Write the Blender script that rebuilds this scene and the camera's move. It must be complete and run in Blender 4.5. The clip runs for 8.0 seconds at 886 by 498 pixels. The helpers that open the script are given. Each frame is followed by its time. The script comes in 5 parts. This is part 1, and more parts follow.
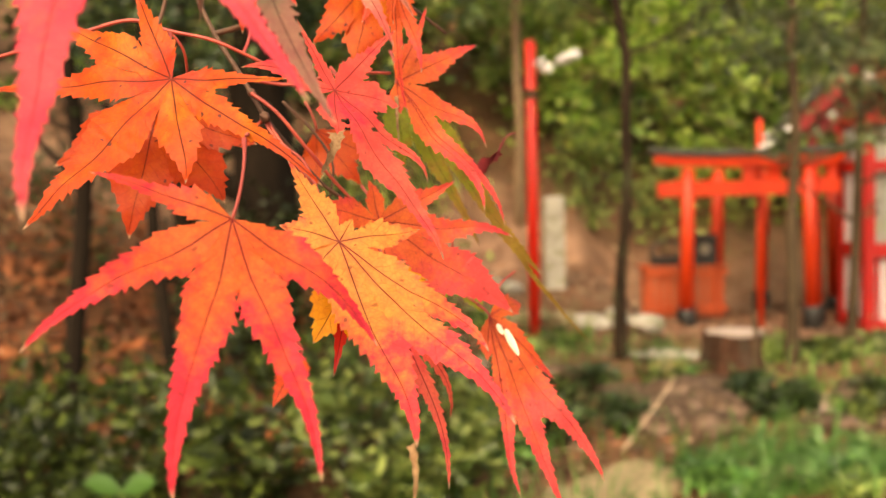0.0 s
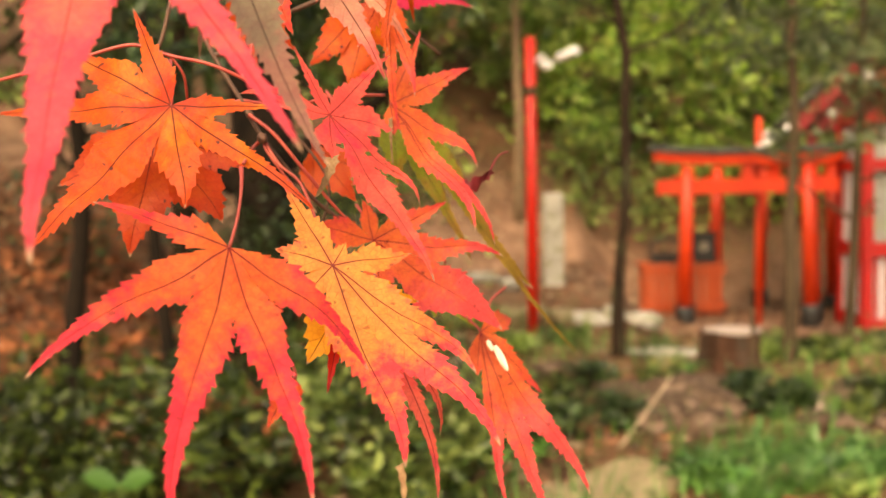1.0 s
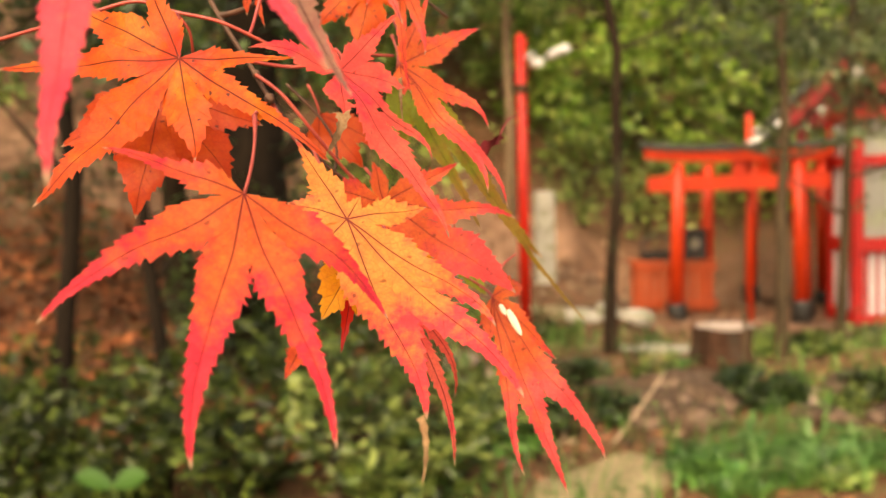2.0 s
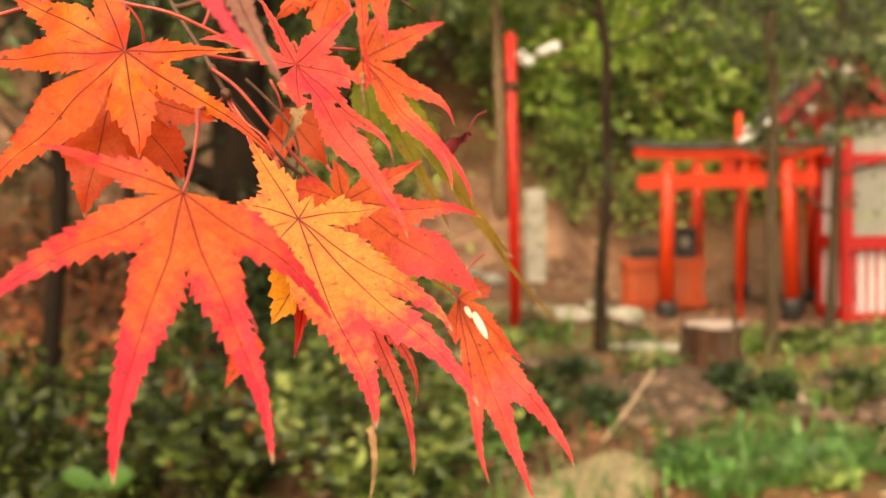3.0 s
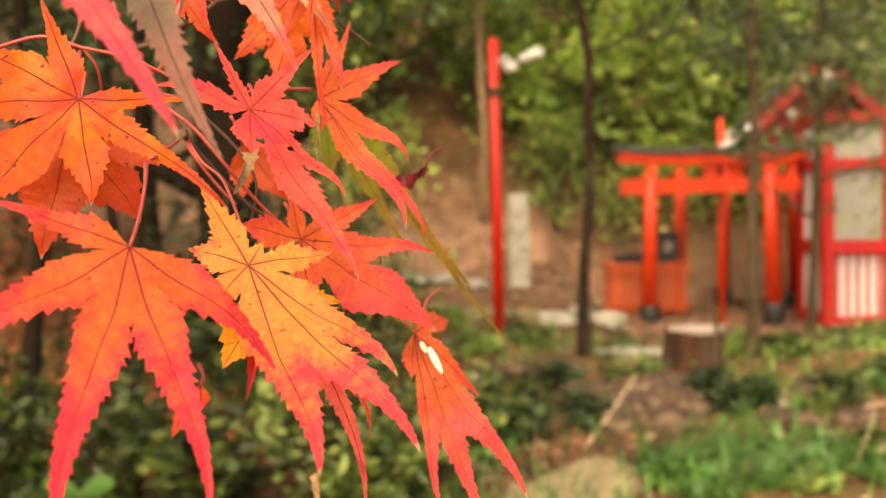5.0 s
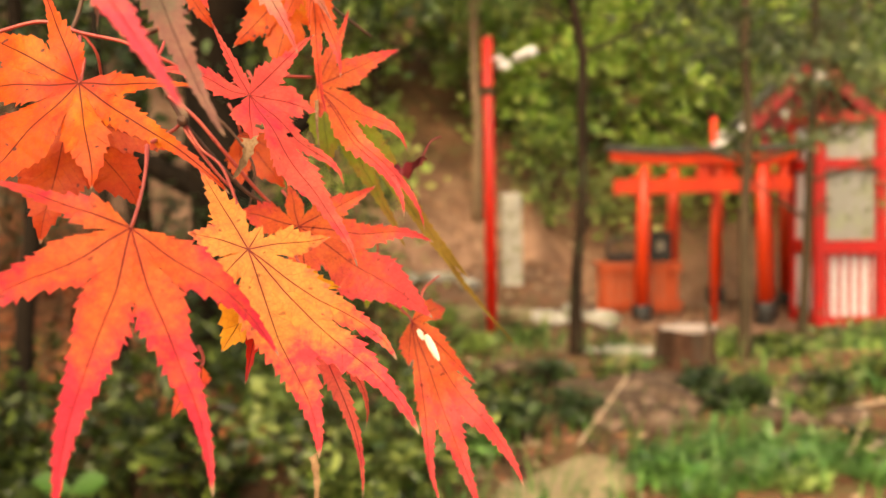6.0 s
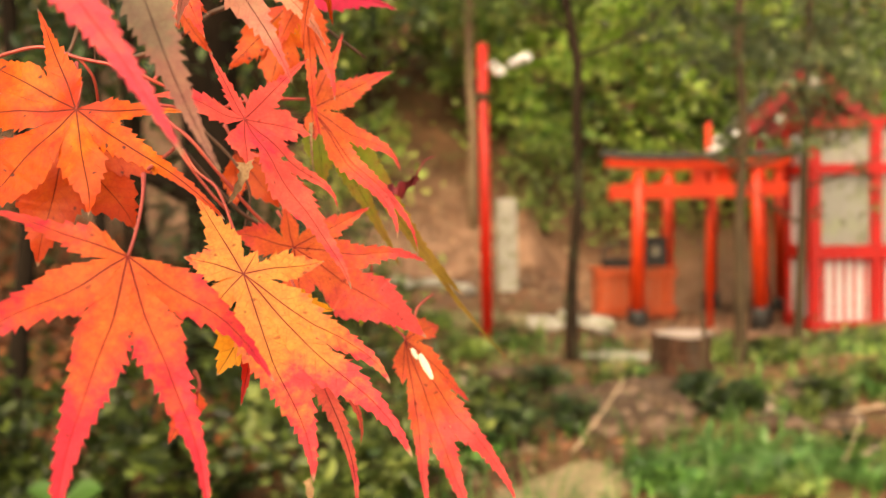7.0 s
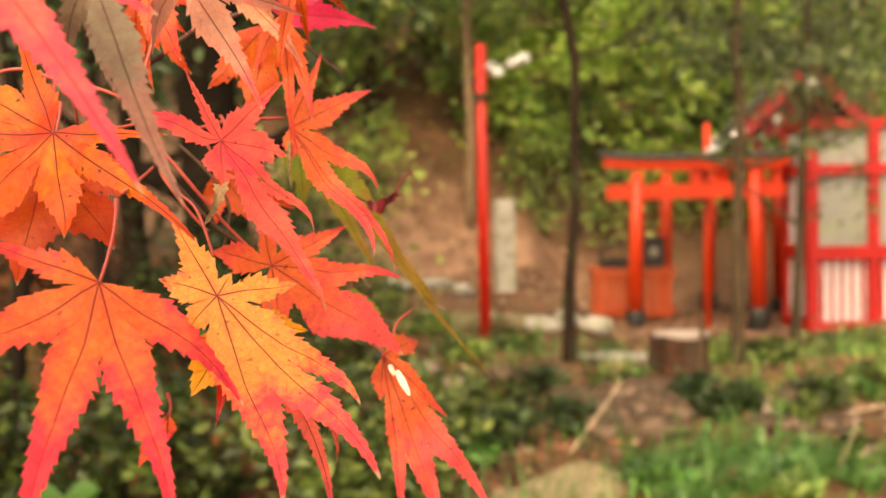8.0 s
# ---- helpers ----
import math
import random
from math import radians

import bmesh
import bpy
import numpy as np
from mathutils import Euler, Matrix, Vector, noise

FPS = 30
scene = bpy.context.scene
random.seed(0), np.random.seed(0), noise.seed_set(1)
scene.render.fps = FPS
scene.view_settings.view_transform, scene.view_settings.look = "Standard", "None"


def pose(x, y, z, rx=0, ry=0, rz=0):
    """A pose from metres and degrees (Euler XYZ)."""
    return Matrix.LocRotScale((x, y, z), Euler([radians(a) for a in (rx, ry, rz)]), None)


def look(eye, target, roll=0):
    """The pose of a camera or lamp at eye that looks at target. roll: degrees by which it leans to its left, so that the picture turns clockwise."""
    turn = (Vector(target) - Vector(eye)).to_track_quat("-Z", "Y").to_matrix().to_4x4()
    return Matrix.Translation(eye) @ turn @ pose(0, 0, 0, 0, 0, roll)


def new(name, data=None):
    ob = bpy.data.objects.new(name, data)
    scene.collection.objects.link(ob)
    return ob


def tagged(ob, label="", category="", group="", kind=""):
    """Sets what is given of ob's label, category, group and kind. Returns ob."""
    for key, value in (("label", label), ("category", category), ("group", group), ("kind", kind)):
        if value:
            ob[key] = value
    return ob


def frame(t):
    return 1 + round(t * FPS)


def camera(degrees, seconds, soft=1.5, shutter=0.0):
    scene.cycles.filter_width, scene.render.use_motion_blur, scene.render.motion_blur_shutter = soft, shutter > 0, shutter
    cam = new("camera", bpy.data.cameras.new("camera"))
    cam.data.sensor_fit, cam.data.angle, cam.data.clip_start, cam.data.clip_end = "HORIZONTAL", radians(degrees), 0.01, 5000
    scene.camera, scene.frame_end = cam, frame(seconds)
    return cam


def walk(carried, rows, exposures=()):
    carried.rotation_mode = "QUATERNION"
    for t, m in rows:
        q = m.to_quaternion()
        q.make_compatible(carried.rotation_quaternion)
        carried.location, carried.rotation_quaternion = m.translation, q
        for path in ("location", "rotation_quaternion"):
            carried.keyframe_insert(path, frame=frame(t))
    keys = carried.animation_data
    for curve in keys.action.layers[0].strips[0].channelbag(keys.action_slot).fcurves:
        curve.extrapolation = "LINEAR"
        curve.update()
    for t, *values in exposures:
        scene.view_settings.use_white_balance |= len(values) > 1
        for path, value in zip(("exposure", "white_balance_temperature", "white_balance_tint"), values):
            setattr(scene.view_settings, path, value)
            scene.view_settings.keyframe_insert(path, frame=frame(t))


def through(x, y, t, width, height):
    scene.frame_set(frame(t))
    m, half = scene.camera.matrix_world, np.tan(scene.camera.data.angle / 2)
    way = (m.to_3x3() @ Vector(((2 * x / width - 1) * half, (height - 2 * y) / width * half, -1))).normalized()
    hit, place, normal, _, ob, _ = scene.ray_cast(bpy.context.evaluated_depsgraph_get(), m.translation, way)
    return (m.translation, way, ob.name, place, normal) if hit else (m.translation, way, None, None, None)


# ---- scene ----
cam = camera(46.7, 8.0)
PATH = [
    (0, (0.00666, 0.01368, 1.44538), (0.00318, 2.01102, 1.34229), -1.33),
    (0.5, (0.01120, 0.01118, 1.45209), (0.00935, 2.00818, 1.34268), -1.08),
    (1, (0.00955, 0.00364, 1.45451), (0.00768, 2.00049, 1.34232), -0.96),
    (1.2, (0.00475, 0.00220, 1.45166), (0.00382, 1.99902, 1.33885), -1.13),
    (2.3, (0.00156, 0.01396, 1.43939), (0.02488, 2.01063, 1.32636), -1.16),
    (2.5, (0.00497, 0.01620, 1.44092), (0.03123, 2.01277, 1.32679), -0.99),
    (3, (0.01166, 0.02247, 1.44045), (0.04469, 2.01874, 1.32298), -1.25),
    (3.5, (0.01477, 0.02077, 1.44458), (0.06090, 2.01728, 1.33571), -1.10),
    (4, (0.01721, 0.01568, 1.45119), (0.06938, 2.01188, 1.33946), -0.84),
    (4.5, (0.02033, 0.01697, 1.45323), (0.07896, 2.01296, 1.34108), -0.72),
    (4.7, (0.02235, 0.01634, 1.45360), (0.08032, 2.01247, 1.34372), -1.21),
    (5.8, (0.02272, 0.01591, 1.44702), (0.09566, 2.01151, 1.33621), -1.27),
    (6, (0.02069, 0.01442, 1.44852), (0.09789, 2.00974, 1.33570), -1.07),
    (6.5, (0.01873, 0.00847, 1.45436), (0.09883, 2.00384, 1.34455), -0.97),
    (7, (0.02153, 0.01025, 1.45424), (0.10752, 2.00577, 1.35168), -1.18),
    (7.5, (0.02701, 0.00716, 1.46027), (0.11816, 2.00236, 1.35597), -0.96),
    (8, (0.02973, 0.00589, 1.46099), (0.11822, 2.00128, 1.35816), -1.17),
]
walk(cam, [(t, look(eye, target, roll)) for t, eye, target, roll in PATH], [(0.0, 1.30, 10300, 8), (8.0, 1.30, 10300, 8)])
cam.data.dof.use_dof = True
cam.data.dof.focus_distance = 0.31
cam.data.dof.aperture_fstop = 14.5

# ---- world, sun, exposure ----
world = bpy.data.worlds.new("overcast_sky")
scene.world = world
world.use_nodes = True
wn = world.node_tree.nodes
sky = wn.new("ShaderNodeTexSky")
sky.sky_type = 'NISHITA'
sky.sun_disc = False
sky.sun_elevation = radians(47)
sky.sun_rotation = radians(200)
sky.dust_density = 4.0
sky.ozone_density = 0.6
wn["Background"].inputs["Strength"].default_value = 0.15
world.node_tree.links.new(sky.outputs[0], wn["Background"].inputs["Color"])
sun = new("sun", bpy.data.lights.new("sun", "SUN"))
sun.data.energy, sun.data.angle, sun.data.color = 1.5, radians(65), (1.0, 0.96, 0.90)
sun.matrix_world = look((0, 0, 0), (0.22, 0.64, -0.73))


# ---- materials ----
def nodes_of(name):
    m = bpy.data.materials.new(name)
    m.use_nodes = True
    return m, m.node_tree.nodes, m.node_tree.links, m.node_tree.nodes["Principled BSDF"]


def ramp(n, stops):
    r = n.new("ShaderNodeValToRGB")
    e = r.color_ramp.elements
    while len(e) < len(stops):
        e.new(0.5)
    for k, (p, c) in zip(e, stops):
        k.position, k.color = p, (*c, 1)
    return r


def math_node(n, l, op, a, b=None, clamp=False):
    m = n.new("ShaderNodeMath")
    m.operation, m.use_clamp = op, clamp
    for i, v in enumerate((a, b)):
        if v is None:
            continue
        if isinstance(v, (int, float)):
            m.inputs[i].default_value = v
        else:
            l.new(v, m.inputs[i])
    return m.outputs[0]


def mix(n, l, f, a, b, how='MIX'):
    m = n.new("ShaderNodeMix")
    m.data_type, m.blend_type = 'RGBA', how
    for s, v in ((m.inputs["Factor"], f), (m.inputs[6], a), (m.inputs[7], b)):
        if isinstance(v, (int, float)):
            s.default_value = v
        elif isinstance(v, tuple):
            s.default_value = (*v, 1)
        else:
            l.new(v, s)
    return m.outputs[2]


def noise_node(n, l, scale, detail=4.0, vec=None, rough=0.55):
    t = n.new("ShaderNodeTexNoise")
    t.inputs["Scale"].default_value, t.inputs["Detail"].default_value = scale, detail
    t.inputs["Roughness"].default_value = rough
    if vec is not None:
        l.new(vec, t.inputs["Vector"])
    return t.outputs["Fac"]


def obj_vec(n):
    return n.new("ShaderNodeTexCoord").outputs["Object"]


def bump(n, l, p, height, strength, dist):
    b = n.new("ShaderNodeBump")
    b.inputs["Strength"].default_value, b.inputs["Distance"].default_value = strength, dist
    l.new(height, b.inputs["Height"])
    l.new(b.outputs[0], p.inputs["Normal"])


def surface(name, dark, light, scale, rough=0.8, grain=0.01, stretch=(1, 1, 1), spots=None, wide=0.0):
    """Two scales of colour, relief, and blotches of a third colour."""
    m, n, l, p = nodes_of(name)
    mp = n.new("ShaderNodeMapping")
    mp.inputs["Scale"].default_value = stretch
    l.new(obj_vec(n), mp.inputs[0])
    v = mp.outputs[0]
    a = noise_node(n, l, scale, 6, v, 0.65)
    b = noise_node(n, l, scale * 7, 3, v)
    both = math_node(n, l, 'ADD', math_node(n, l, 'MULTIPLY', a, 0.65), math_node(n, l, 'MULTIPLY', b, 0.35))
    col = ramp(n, ((0.34, dark), (0.66, light)))
    l.new(both, col.inputs[0])
    out = col.outputs[0]
    if wide:
        r = ramp(n, ((0.36, (0.6, 0.6, 0.6)), (0.62, (1.25, 1.25, 1.2))))
        l.new(noise_node(n, l, wide, 3, v), r.inputs[0])
        out = mix(n, l, 1.0, out, r.outputs[0], 'MULTIPLY')
    if spots:
        r = ramp(n, ((0.52, (0, 0, 0)), (0.62, (1, 1, 1))))
        l.new(noise_node(n, l, scale * 1.7, 5, v), r.inputs[0])
        out = mix(n, l, r.outputs[0], out, spots)
    l.new(out, p.inputs["Base Color"])
    p.inputs["Roughness"].default_value = rough
    if rough > 0.75:
        p.inputs["Specular IOR Level"].default_value = 0.15
    bump(n, l, p, both, 0.6, grain)
    return m


def foliage(name, colours, through=0.3, rough=0.38):
    """Leaves that differ one by one; lit and shaded clumps are multiplied into the colour."""
    m, n, l, p = nodes_of(name)
    g = n.new("ShaderNodeNewGeometry")
    r = ramp(n, [(i / (len(colours) - 1), c) for i, c in enumerate(colours)])
    l.new(g.outputs["Random Per Island"], r.inputs[0])
    clump_light = ramp(n, ((0.36, (0.42, 0.45, 0.45)), (0.62, (1.6, 1.6, 1.5))))
    l.new(noise_node(n, l, 0.9, 3, obj_vec(n)), clump_light.inputs[0])
    col = mix(n, l, 1.0, r.outputs[0], clump_light.outputs[0], 'MULTIPLY')
    l.new(col, p.inputs["Base Color"])
    p.inputs["Roughness"].default_value = rough
    t = n.new("ShaderNodeBsdfTranslucent")
    l.new(col, t.inputs["Color"])
    s = n.new("ShaderNodeMixShader")
    s.inputs[0].default_value = through
    l.new(p.outputs[0], s.inputs[1])
    l.new(t.outputs[0], s.inputs[2])
    l.new(s.outputs[0], n["Material Output"].inputs["Surface"])
    return m


def maple_material(name, inner, middle, outer, vein, spot=0.5, blotch=None, start=0.0, ribs=0.028):
    """A maple blade: colour runs from the stalk to the points, with dark ribs, side veins, mottling and dry specks."""
    m, n, l, p = nodes_of(name)

    def attr(a):
        k = n.new("ShaderNodeAttribute")
        k.attribute_name = a
        return k.outputs["Fac"]
    along, off, reach = attr("along"), attr("off"), attr("reach")
    v = obj_vec(n)
    patch = noise_node(n, l, 75, 3, v)
    fine = noise_node(n, l, 420, 4, v)
    edge = math_node(n, l, 'ABSOLUTE', off)
    run_out = math_node(n, l, 'ADD', math_node(n, l, 'MULTIPLY', along, 0.45), math_node(n, l, 'MULTIPLY', reach, 0.08))
    tone = math_node(n, l, 'ADD', run_out, math_node(n, l, 'MULTIPLY', math_node(n, l, 'SUBTRACT', patch, 0.5), 0.95))
    tone = math_node(n, l, 'ADD', tone, math_node(n, l, 'MULTIPLY', math_node(n, l, 'SUBTRACT', fine, 0.5), 0.5))
    tone = math_node(n, l, 'ADD', tone, math_node(n, l, 'MULTIPLY', edge, 0.28))
    tone = math_node(n, l, 'ADD', tone, start - 0.06)
    c = ramp(n, ((0.06, inner), (0.32, middle), (0.62, outer), (1.0, tuple(k * 0.9 for k in outer))))
    l.new(tone, c.inputs[0])
    col = c.outputs[0]
    if blotch:
        r = ramp(n, ((0.54, (0, 0, 0)), (0.66, (1, 1, 1))))
        l.new(noise_node(n, l, 48, 5, v), r.inputs[0])
        col = mix(n, l, r.outputs[0], col, blotch)
    cell = n.new("ShaderNodeTexVoronoi")
    cell.feature = 'DISTANCE_TO_EDGE'
    cell.inputs["Scale"].default_value = 520
    l.new(v, cell.inputs["Vector"])
    net = math_node(n, l, 'MULTIPLY', cell.outputs["Distance"], 2.2, True)
    shade = ramp(n, ((0.0, (0.80, 0.68, 0.7)), (0.35, (1.0, 1.0, 1.0)), (0.9, (1.03, 1.1, 1.0))))
    l.new(net, shade.inputs[0])
    col = mix(n, l, 0.38, col, shade.outputs[0], 'MULTIPLY')
    blot = ramp(n, ((0.38, (0.86, 0.72, 0.8)), (0.60, (1.04, 1.12, 1.0))))
    l.new(noise_node(n, l, 170, 5, v, 0.7), blot.inputs[0])
    col = mix(n, l, 0.6, col, blot.outputs[0], 'MULTIPLY')
    # side veins slant from the rib to the teeth
    run = math_node(n, l, 'SUBTRACT', reach, math_node(n, l, 'MULTIPLY', edge, 1.15))
    wob = math_node(n, l, 'ADD', math_node(n, l, 'DIVIDE', run, 0.42), math_node(n, l, 'MULTIPLY', patch, 0.9))
    saw = math_node(n, l, 'ABSOLUTE', math_node(n, l, 'SUBTRACT', math_node(n, l, 'FRACT', wob), 0.5))
    side = math_node(n, l, 'MULTIPLY', math_node(n, l, 'SUBTRACT', 0.035, saw), 26.0, True)
    side = math_node(n, l, 'MULTIPLY', side, math_node(n, l, 'GREATER_THAN', fine, 0.47))
    rib = math_node(n, l, 'MULTIPLY', math_node(n, l, 'SUBTRACT', math_node(n, l, 'SUBTRACT', ribs, math_node(n, l, 'MULTIPLY', along, 0.018)), edge), 80.0, True)
    lines = math_node(n, l, 'MAXIMUM', math_node(n, l, 'MULTIPLY', rib, 0.9), math_node(n, l, 'MULTIPLY', side, 0.42))
    col = mix(n, l, lines, col, tuple(0.3 * k for k in vein))
    halo = math_node(n, l, 'MULTIPLY', math_node(n, l, 'SUBTRACT', 0.22, edge), math_node(n, l, 'SUBTRACT', 1.5, math_node(n, l, 'MULTIPLY', along, 2.4)), True)
    col = mix(n, l, halo, col, tuple(0.6 * o + 0.4 * k for o, k in zip(outer, vein)))
    # specks and dry points
    speck = ramp(n, ((0.715, (0, 0, 0)), (0.735, (1, 1, 1))))
    l.new(noise_node(n, l, 300, 1, v), speck.inputs[0])
    col = mix(n, l, math_node(n, l, 'MULTIPLY', speck.outputs[0], spot), col, (0.09, 0.02, 0.012))
    dry = math_node(n, l, 'MULTIPLY', math_node(n, l, 'SUBTRACT', along, 0.955), 40.0, True)
    col = mix(n, l, dry, col, (0.42, 0.26, 0.17))
    l.new(col, p.inputs["Base Color"])
    p.inputs["Roughness"].default_value = 0.42
    p.inputs["Specular IOR Level"].default_value = 0.22
    h = math_node(n, l, 'SUBTRACT', math_node(n, l, 'MULTIPLY', fine, 0.3), math_node(n, l, 'ADD', rib, math_node(n, l, 'MULTIPLY', side, 0.5)))
    h = math_node(n, l, 'ADD', h, math_node(n, l, 'MULTIPLY', net, 0.15))
    bump(n, l, p, h, 0.65, 0.0005)
    t = n.new("ShaderNodeBsdfTranslucent")
    l.new(col, t.inputs["Color"])
    s = n.new("ShaderNodeMixShader")
    s.inputs[0].default_value = 0.4
    l.new(p.outputs[0], s.inputs[1])
    l.new(t.outputs[0], s.inputs[2])
    l.new(s.outputs[0], n["Material Output"].inputs["Surface"])
    return m


leaf_orange_red = maple_material("leaf_orange_red", (0.80, 0.170, 0.045), (0.80, 0.122, 0.045), (0.68, 0.036, 0.064), (0.15, 0.008, 0.02), start=0.02, ribs=0.025)
# deepened to take in the shade of a leaf lying under others
leaf_orange = maple_material("leaf_orange", (0.50, 0.036, 0.010), (0.56, 0.085, 0.007), (0.54, 0.055, 0.008), (0.13, 0.008, 0.010), spot=0.9, blotch=(0.62, 0.16, 0.012), ribs=0.031)
leaf_yellow_orange = maple_material("leaf_yellow_orange", (0.80, 0.29, 0.07), (0.80, 0.25, 0.06), (0.72, 0.050, 0.070), (0.15, 0.010, 0.015), start=-0.14, ribs=0.026)
leaf_yellow = maple_material("leaf_yellow", (0.74, 0.30, 0.03), (0.76, 0.34, 0.03), (0.76, 0.26, 0.03), (0.30, 0.06, 0.015), start=-0.2)
leaf_pink = maple_material("leaf_pink", (0.82, 0.085, 0.08), (0.82, 0.10, 0.085), (0.80, 0.13, 0.10), (0.42, 0.014, 0.03), blotch=(0.68, 0.035, 0.08), ribs=0.028)
leaf_orange_pink = maple_material("leaf_orange_pink", (0.78, 0.15, 0.042), (0.78, 0.125, 0.05), (0.72, 0.070, 0.075), (0.32, 0.02, 0.025), start=-0.03, ribs=0.025)
leaf_magenta = maple_material("leaf_magenta", (0.80, 0.17, 0.10), (0.78, 0.11, 0.085), (0.66, 0.045, 0.085), (0.56, 0.05, 0.07), spot=0.1, start=-0.08)
leaf_withered = maple_material("leaf_withered", (0.19, 0.150, 0.10), (0.21, 0.165, 0.11), (0.30, 0.14, 0.11), (0.10, 0.07, 0.05), spot=0.2)
# shade deep in the spray is put into this dark orange
leaf_orange_shaded = maple_material("leaf_orange_shaded", (0.46, 0.05, 0.012), (0.50, 0.065, 0.011), (0.52, 0.05, 0.013), (0.15, 0.01, 0.008), spot=0.8)
leaf_green = maple_material("leaf_green", (0.20, 0.25, 0.03), (0.24, 0.26, 0.03), (0.34, 0.20, 0.04), (0.13, 0.14, 0.02), spot=0.3, start=-0.15)
leaf_pale = maple_material("leaf_pale", (0.60, 0.25, 0.14), (0.64, 0.28, 0.17), (0.58, 0.19, 0.13), (0.35, 0.10, 0.06), spot=0.3)
leaf_red = maple_material("leaf_red", (0.52, 0.012, 0.010), (0.56, 0.016, 0.012), (0.60, 0.03, 0.045), (0.25, 0.008, 0.01), spot=0.1)
leaf_dusty = maple_material("leaf_dusty", (0.40, 0.21, 0.14), (0.50, 0.19, 0.14), (0.72, 0.13, 0.12), (0.30, 0.08, 0.06), spot=0.2, start=-0.05)
leaf_crimson = maple_material("leaf_crimson", (0.55, 0.01, 0.06), (0.60, 0.015, 0.08), (0.50, 0.015, 0.06), (0.30, 0.01, 0.03), spot=0.1)
stalk_red = surface("stalk_red", (0.30, 0.03, 0.028), (0.48, 0.085, 0.055), 90, 0.45, 0.0002)
twig_brown = surface("twig_brown", (0.035, 0.016, 0.010), (0.12, 0.05, 0.025), 120, 0.7, 0.0004, (1, 1, 1))
dry_brown = surface("dry_leaf_brown", (0.12, 0.055, 0.025), (0.32, 0.20, 0.11), 150, 0.8, 0.0003)
dried_dark_red = surface("dried_dark_red", (0.10, 0.006, 0.012), (0.25, 0.02, 0.03), 150, 0.7, 0.0003)
samara_cream = surface("samara_cream", (0.75, 0.58, 0.40), (0.90, 0.80, 0.66), 200, 0.6, 0.0002)

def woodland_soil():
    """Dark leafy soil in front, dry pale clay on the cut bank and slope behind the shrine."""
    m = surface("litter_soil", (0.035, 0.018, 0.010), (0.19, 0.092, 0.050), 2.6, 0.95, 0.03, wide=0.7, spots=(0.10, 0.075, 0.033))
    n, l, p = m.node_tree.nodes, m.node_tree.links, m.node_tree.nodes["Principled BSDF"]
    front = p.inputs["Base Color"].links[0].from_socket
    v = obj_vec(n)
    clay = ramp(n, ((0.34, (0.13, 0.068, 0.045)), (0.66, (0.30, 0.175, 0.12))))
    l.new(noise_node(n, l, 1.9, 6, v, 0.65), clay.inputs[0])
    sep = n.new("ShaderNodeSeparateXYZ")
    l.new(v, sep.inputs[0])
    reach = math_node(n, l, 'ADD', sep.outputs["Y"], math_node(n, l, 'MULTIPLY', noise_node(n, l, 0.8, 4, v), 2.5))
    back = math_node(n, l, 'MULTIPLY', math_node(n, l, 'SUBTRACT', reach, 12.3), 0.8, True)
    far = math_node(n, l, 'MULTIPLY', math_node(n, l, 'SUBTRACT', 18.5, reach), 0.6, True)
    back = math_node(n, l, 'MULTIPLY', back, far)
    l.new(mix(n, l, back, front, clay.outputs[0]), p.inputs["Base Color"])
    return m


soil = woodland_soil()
bark_dark = surface("bark_dark", (0.0099, 0.00605, 0.00385), (0.0385, 0.022, 0.0132), 9, 0.9, 0.012, (1, 1, 0.25), spots=(0.0385, 0.0385, 0.0193))
# bark_dark made near black, with the left slope's shade in its colour
bark_shaded = surface("bark_shaded", (0.004, 0.003, 0.002), (0.022, 0.013, 0.008), 9, 0.95, 0.012, (1, 1, 0.25))
bark_grey = surface("bark_grey", (0.0315, 0.021, 0.0126), (0.105, 0.07, 0.042), 9, 0.9, 0.01, (1, 1, 0.3))
vermilion = surface("vermilion_paint", (0.50, 0.022, 0.007), (0.66, 0.046, 0.010), 3, 0.45, 0.001, (1, 1, 0.3))
vermilion_old = surface("vermilion_weathered", (0.38, 0.052, 0.014), (0.55, 0.080, 0.020), 5, 0.65, 0.002, (1, 1, 0.2))
crimson_paint = surface("crimson_paint", (0.50, 0.010, 0.008), (0.60, 0.020, 0.012), 3, 0.4, 0.001)
crimson_deep = surface("crimson_deep", (0.34, 0.005, 0.006), (0.48, 0.010, 0.010), 3, 0.45, 0.001)
# crimson_deep darkened: the gable's shade is put into the paint
crimson_shaded = surface("crimson_shaded", (0.16, 0.004, 0.006), (0.30, 0.010, 0.010), 3, 0.6, 0.002)
bark_pale = surface("bark_pale", (0.10, 0.065, 0.04), (0.24, 0.16, 0.10), 9, 0.9, 0.01, (1, 1, 0.3))
panel_grey = surface("panel_grey", (0.20, 0.195, 0.175), (0.34, 0.33, 0.31), 4, 0.3, 0.002, (1, 1, 0.4), spots=(0.26, 0.28, 0.20))
black_paint = surface("black_paint", (0.01, 0.01, 0.01), (0.035, 0.033, 0.03), 8, 0.5, 0.002)
slate_top = surface("dark_roof_boards", (0.025, 0.025, 0.0225), (0.08, 0.075, 0.065), 6, 0.8, 0.004)
white_paint = surface("white_plaster", (0.50, 0.50, 0.52), (0.64, 0.64, 0.67), 2.5, 0.7, 0.002)
lamp_white = surface("lamp_white", (0.82, 0.82, 0.82), (0.88, 0.88, 0.88), 6, 0.35, 0.001)
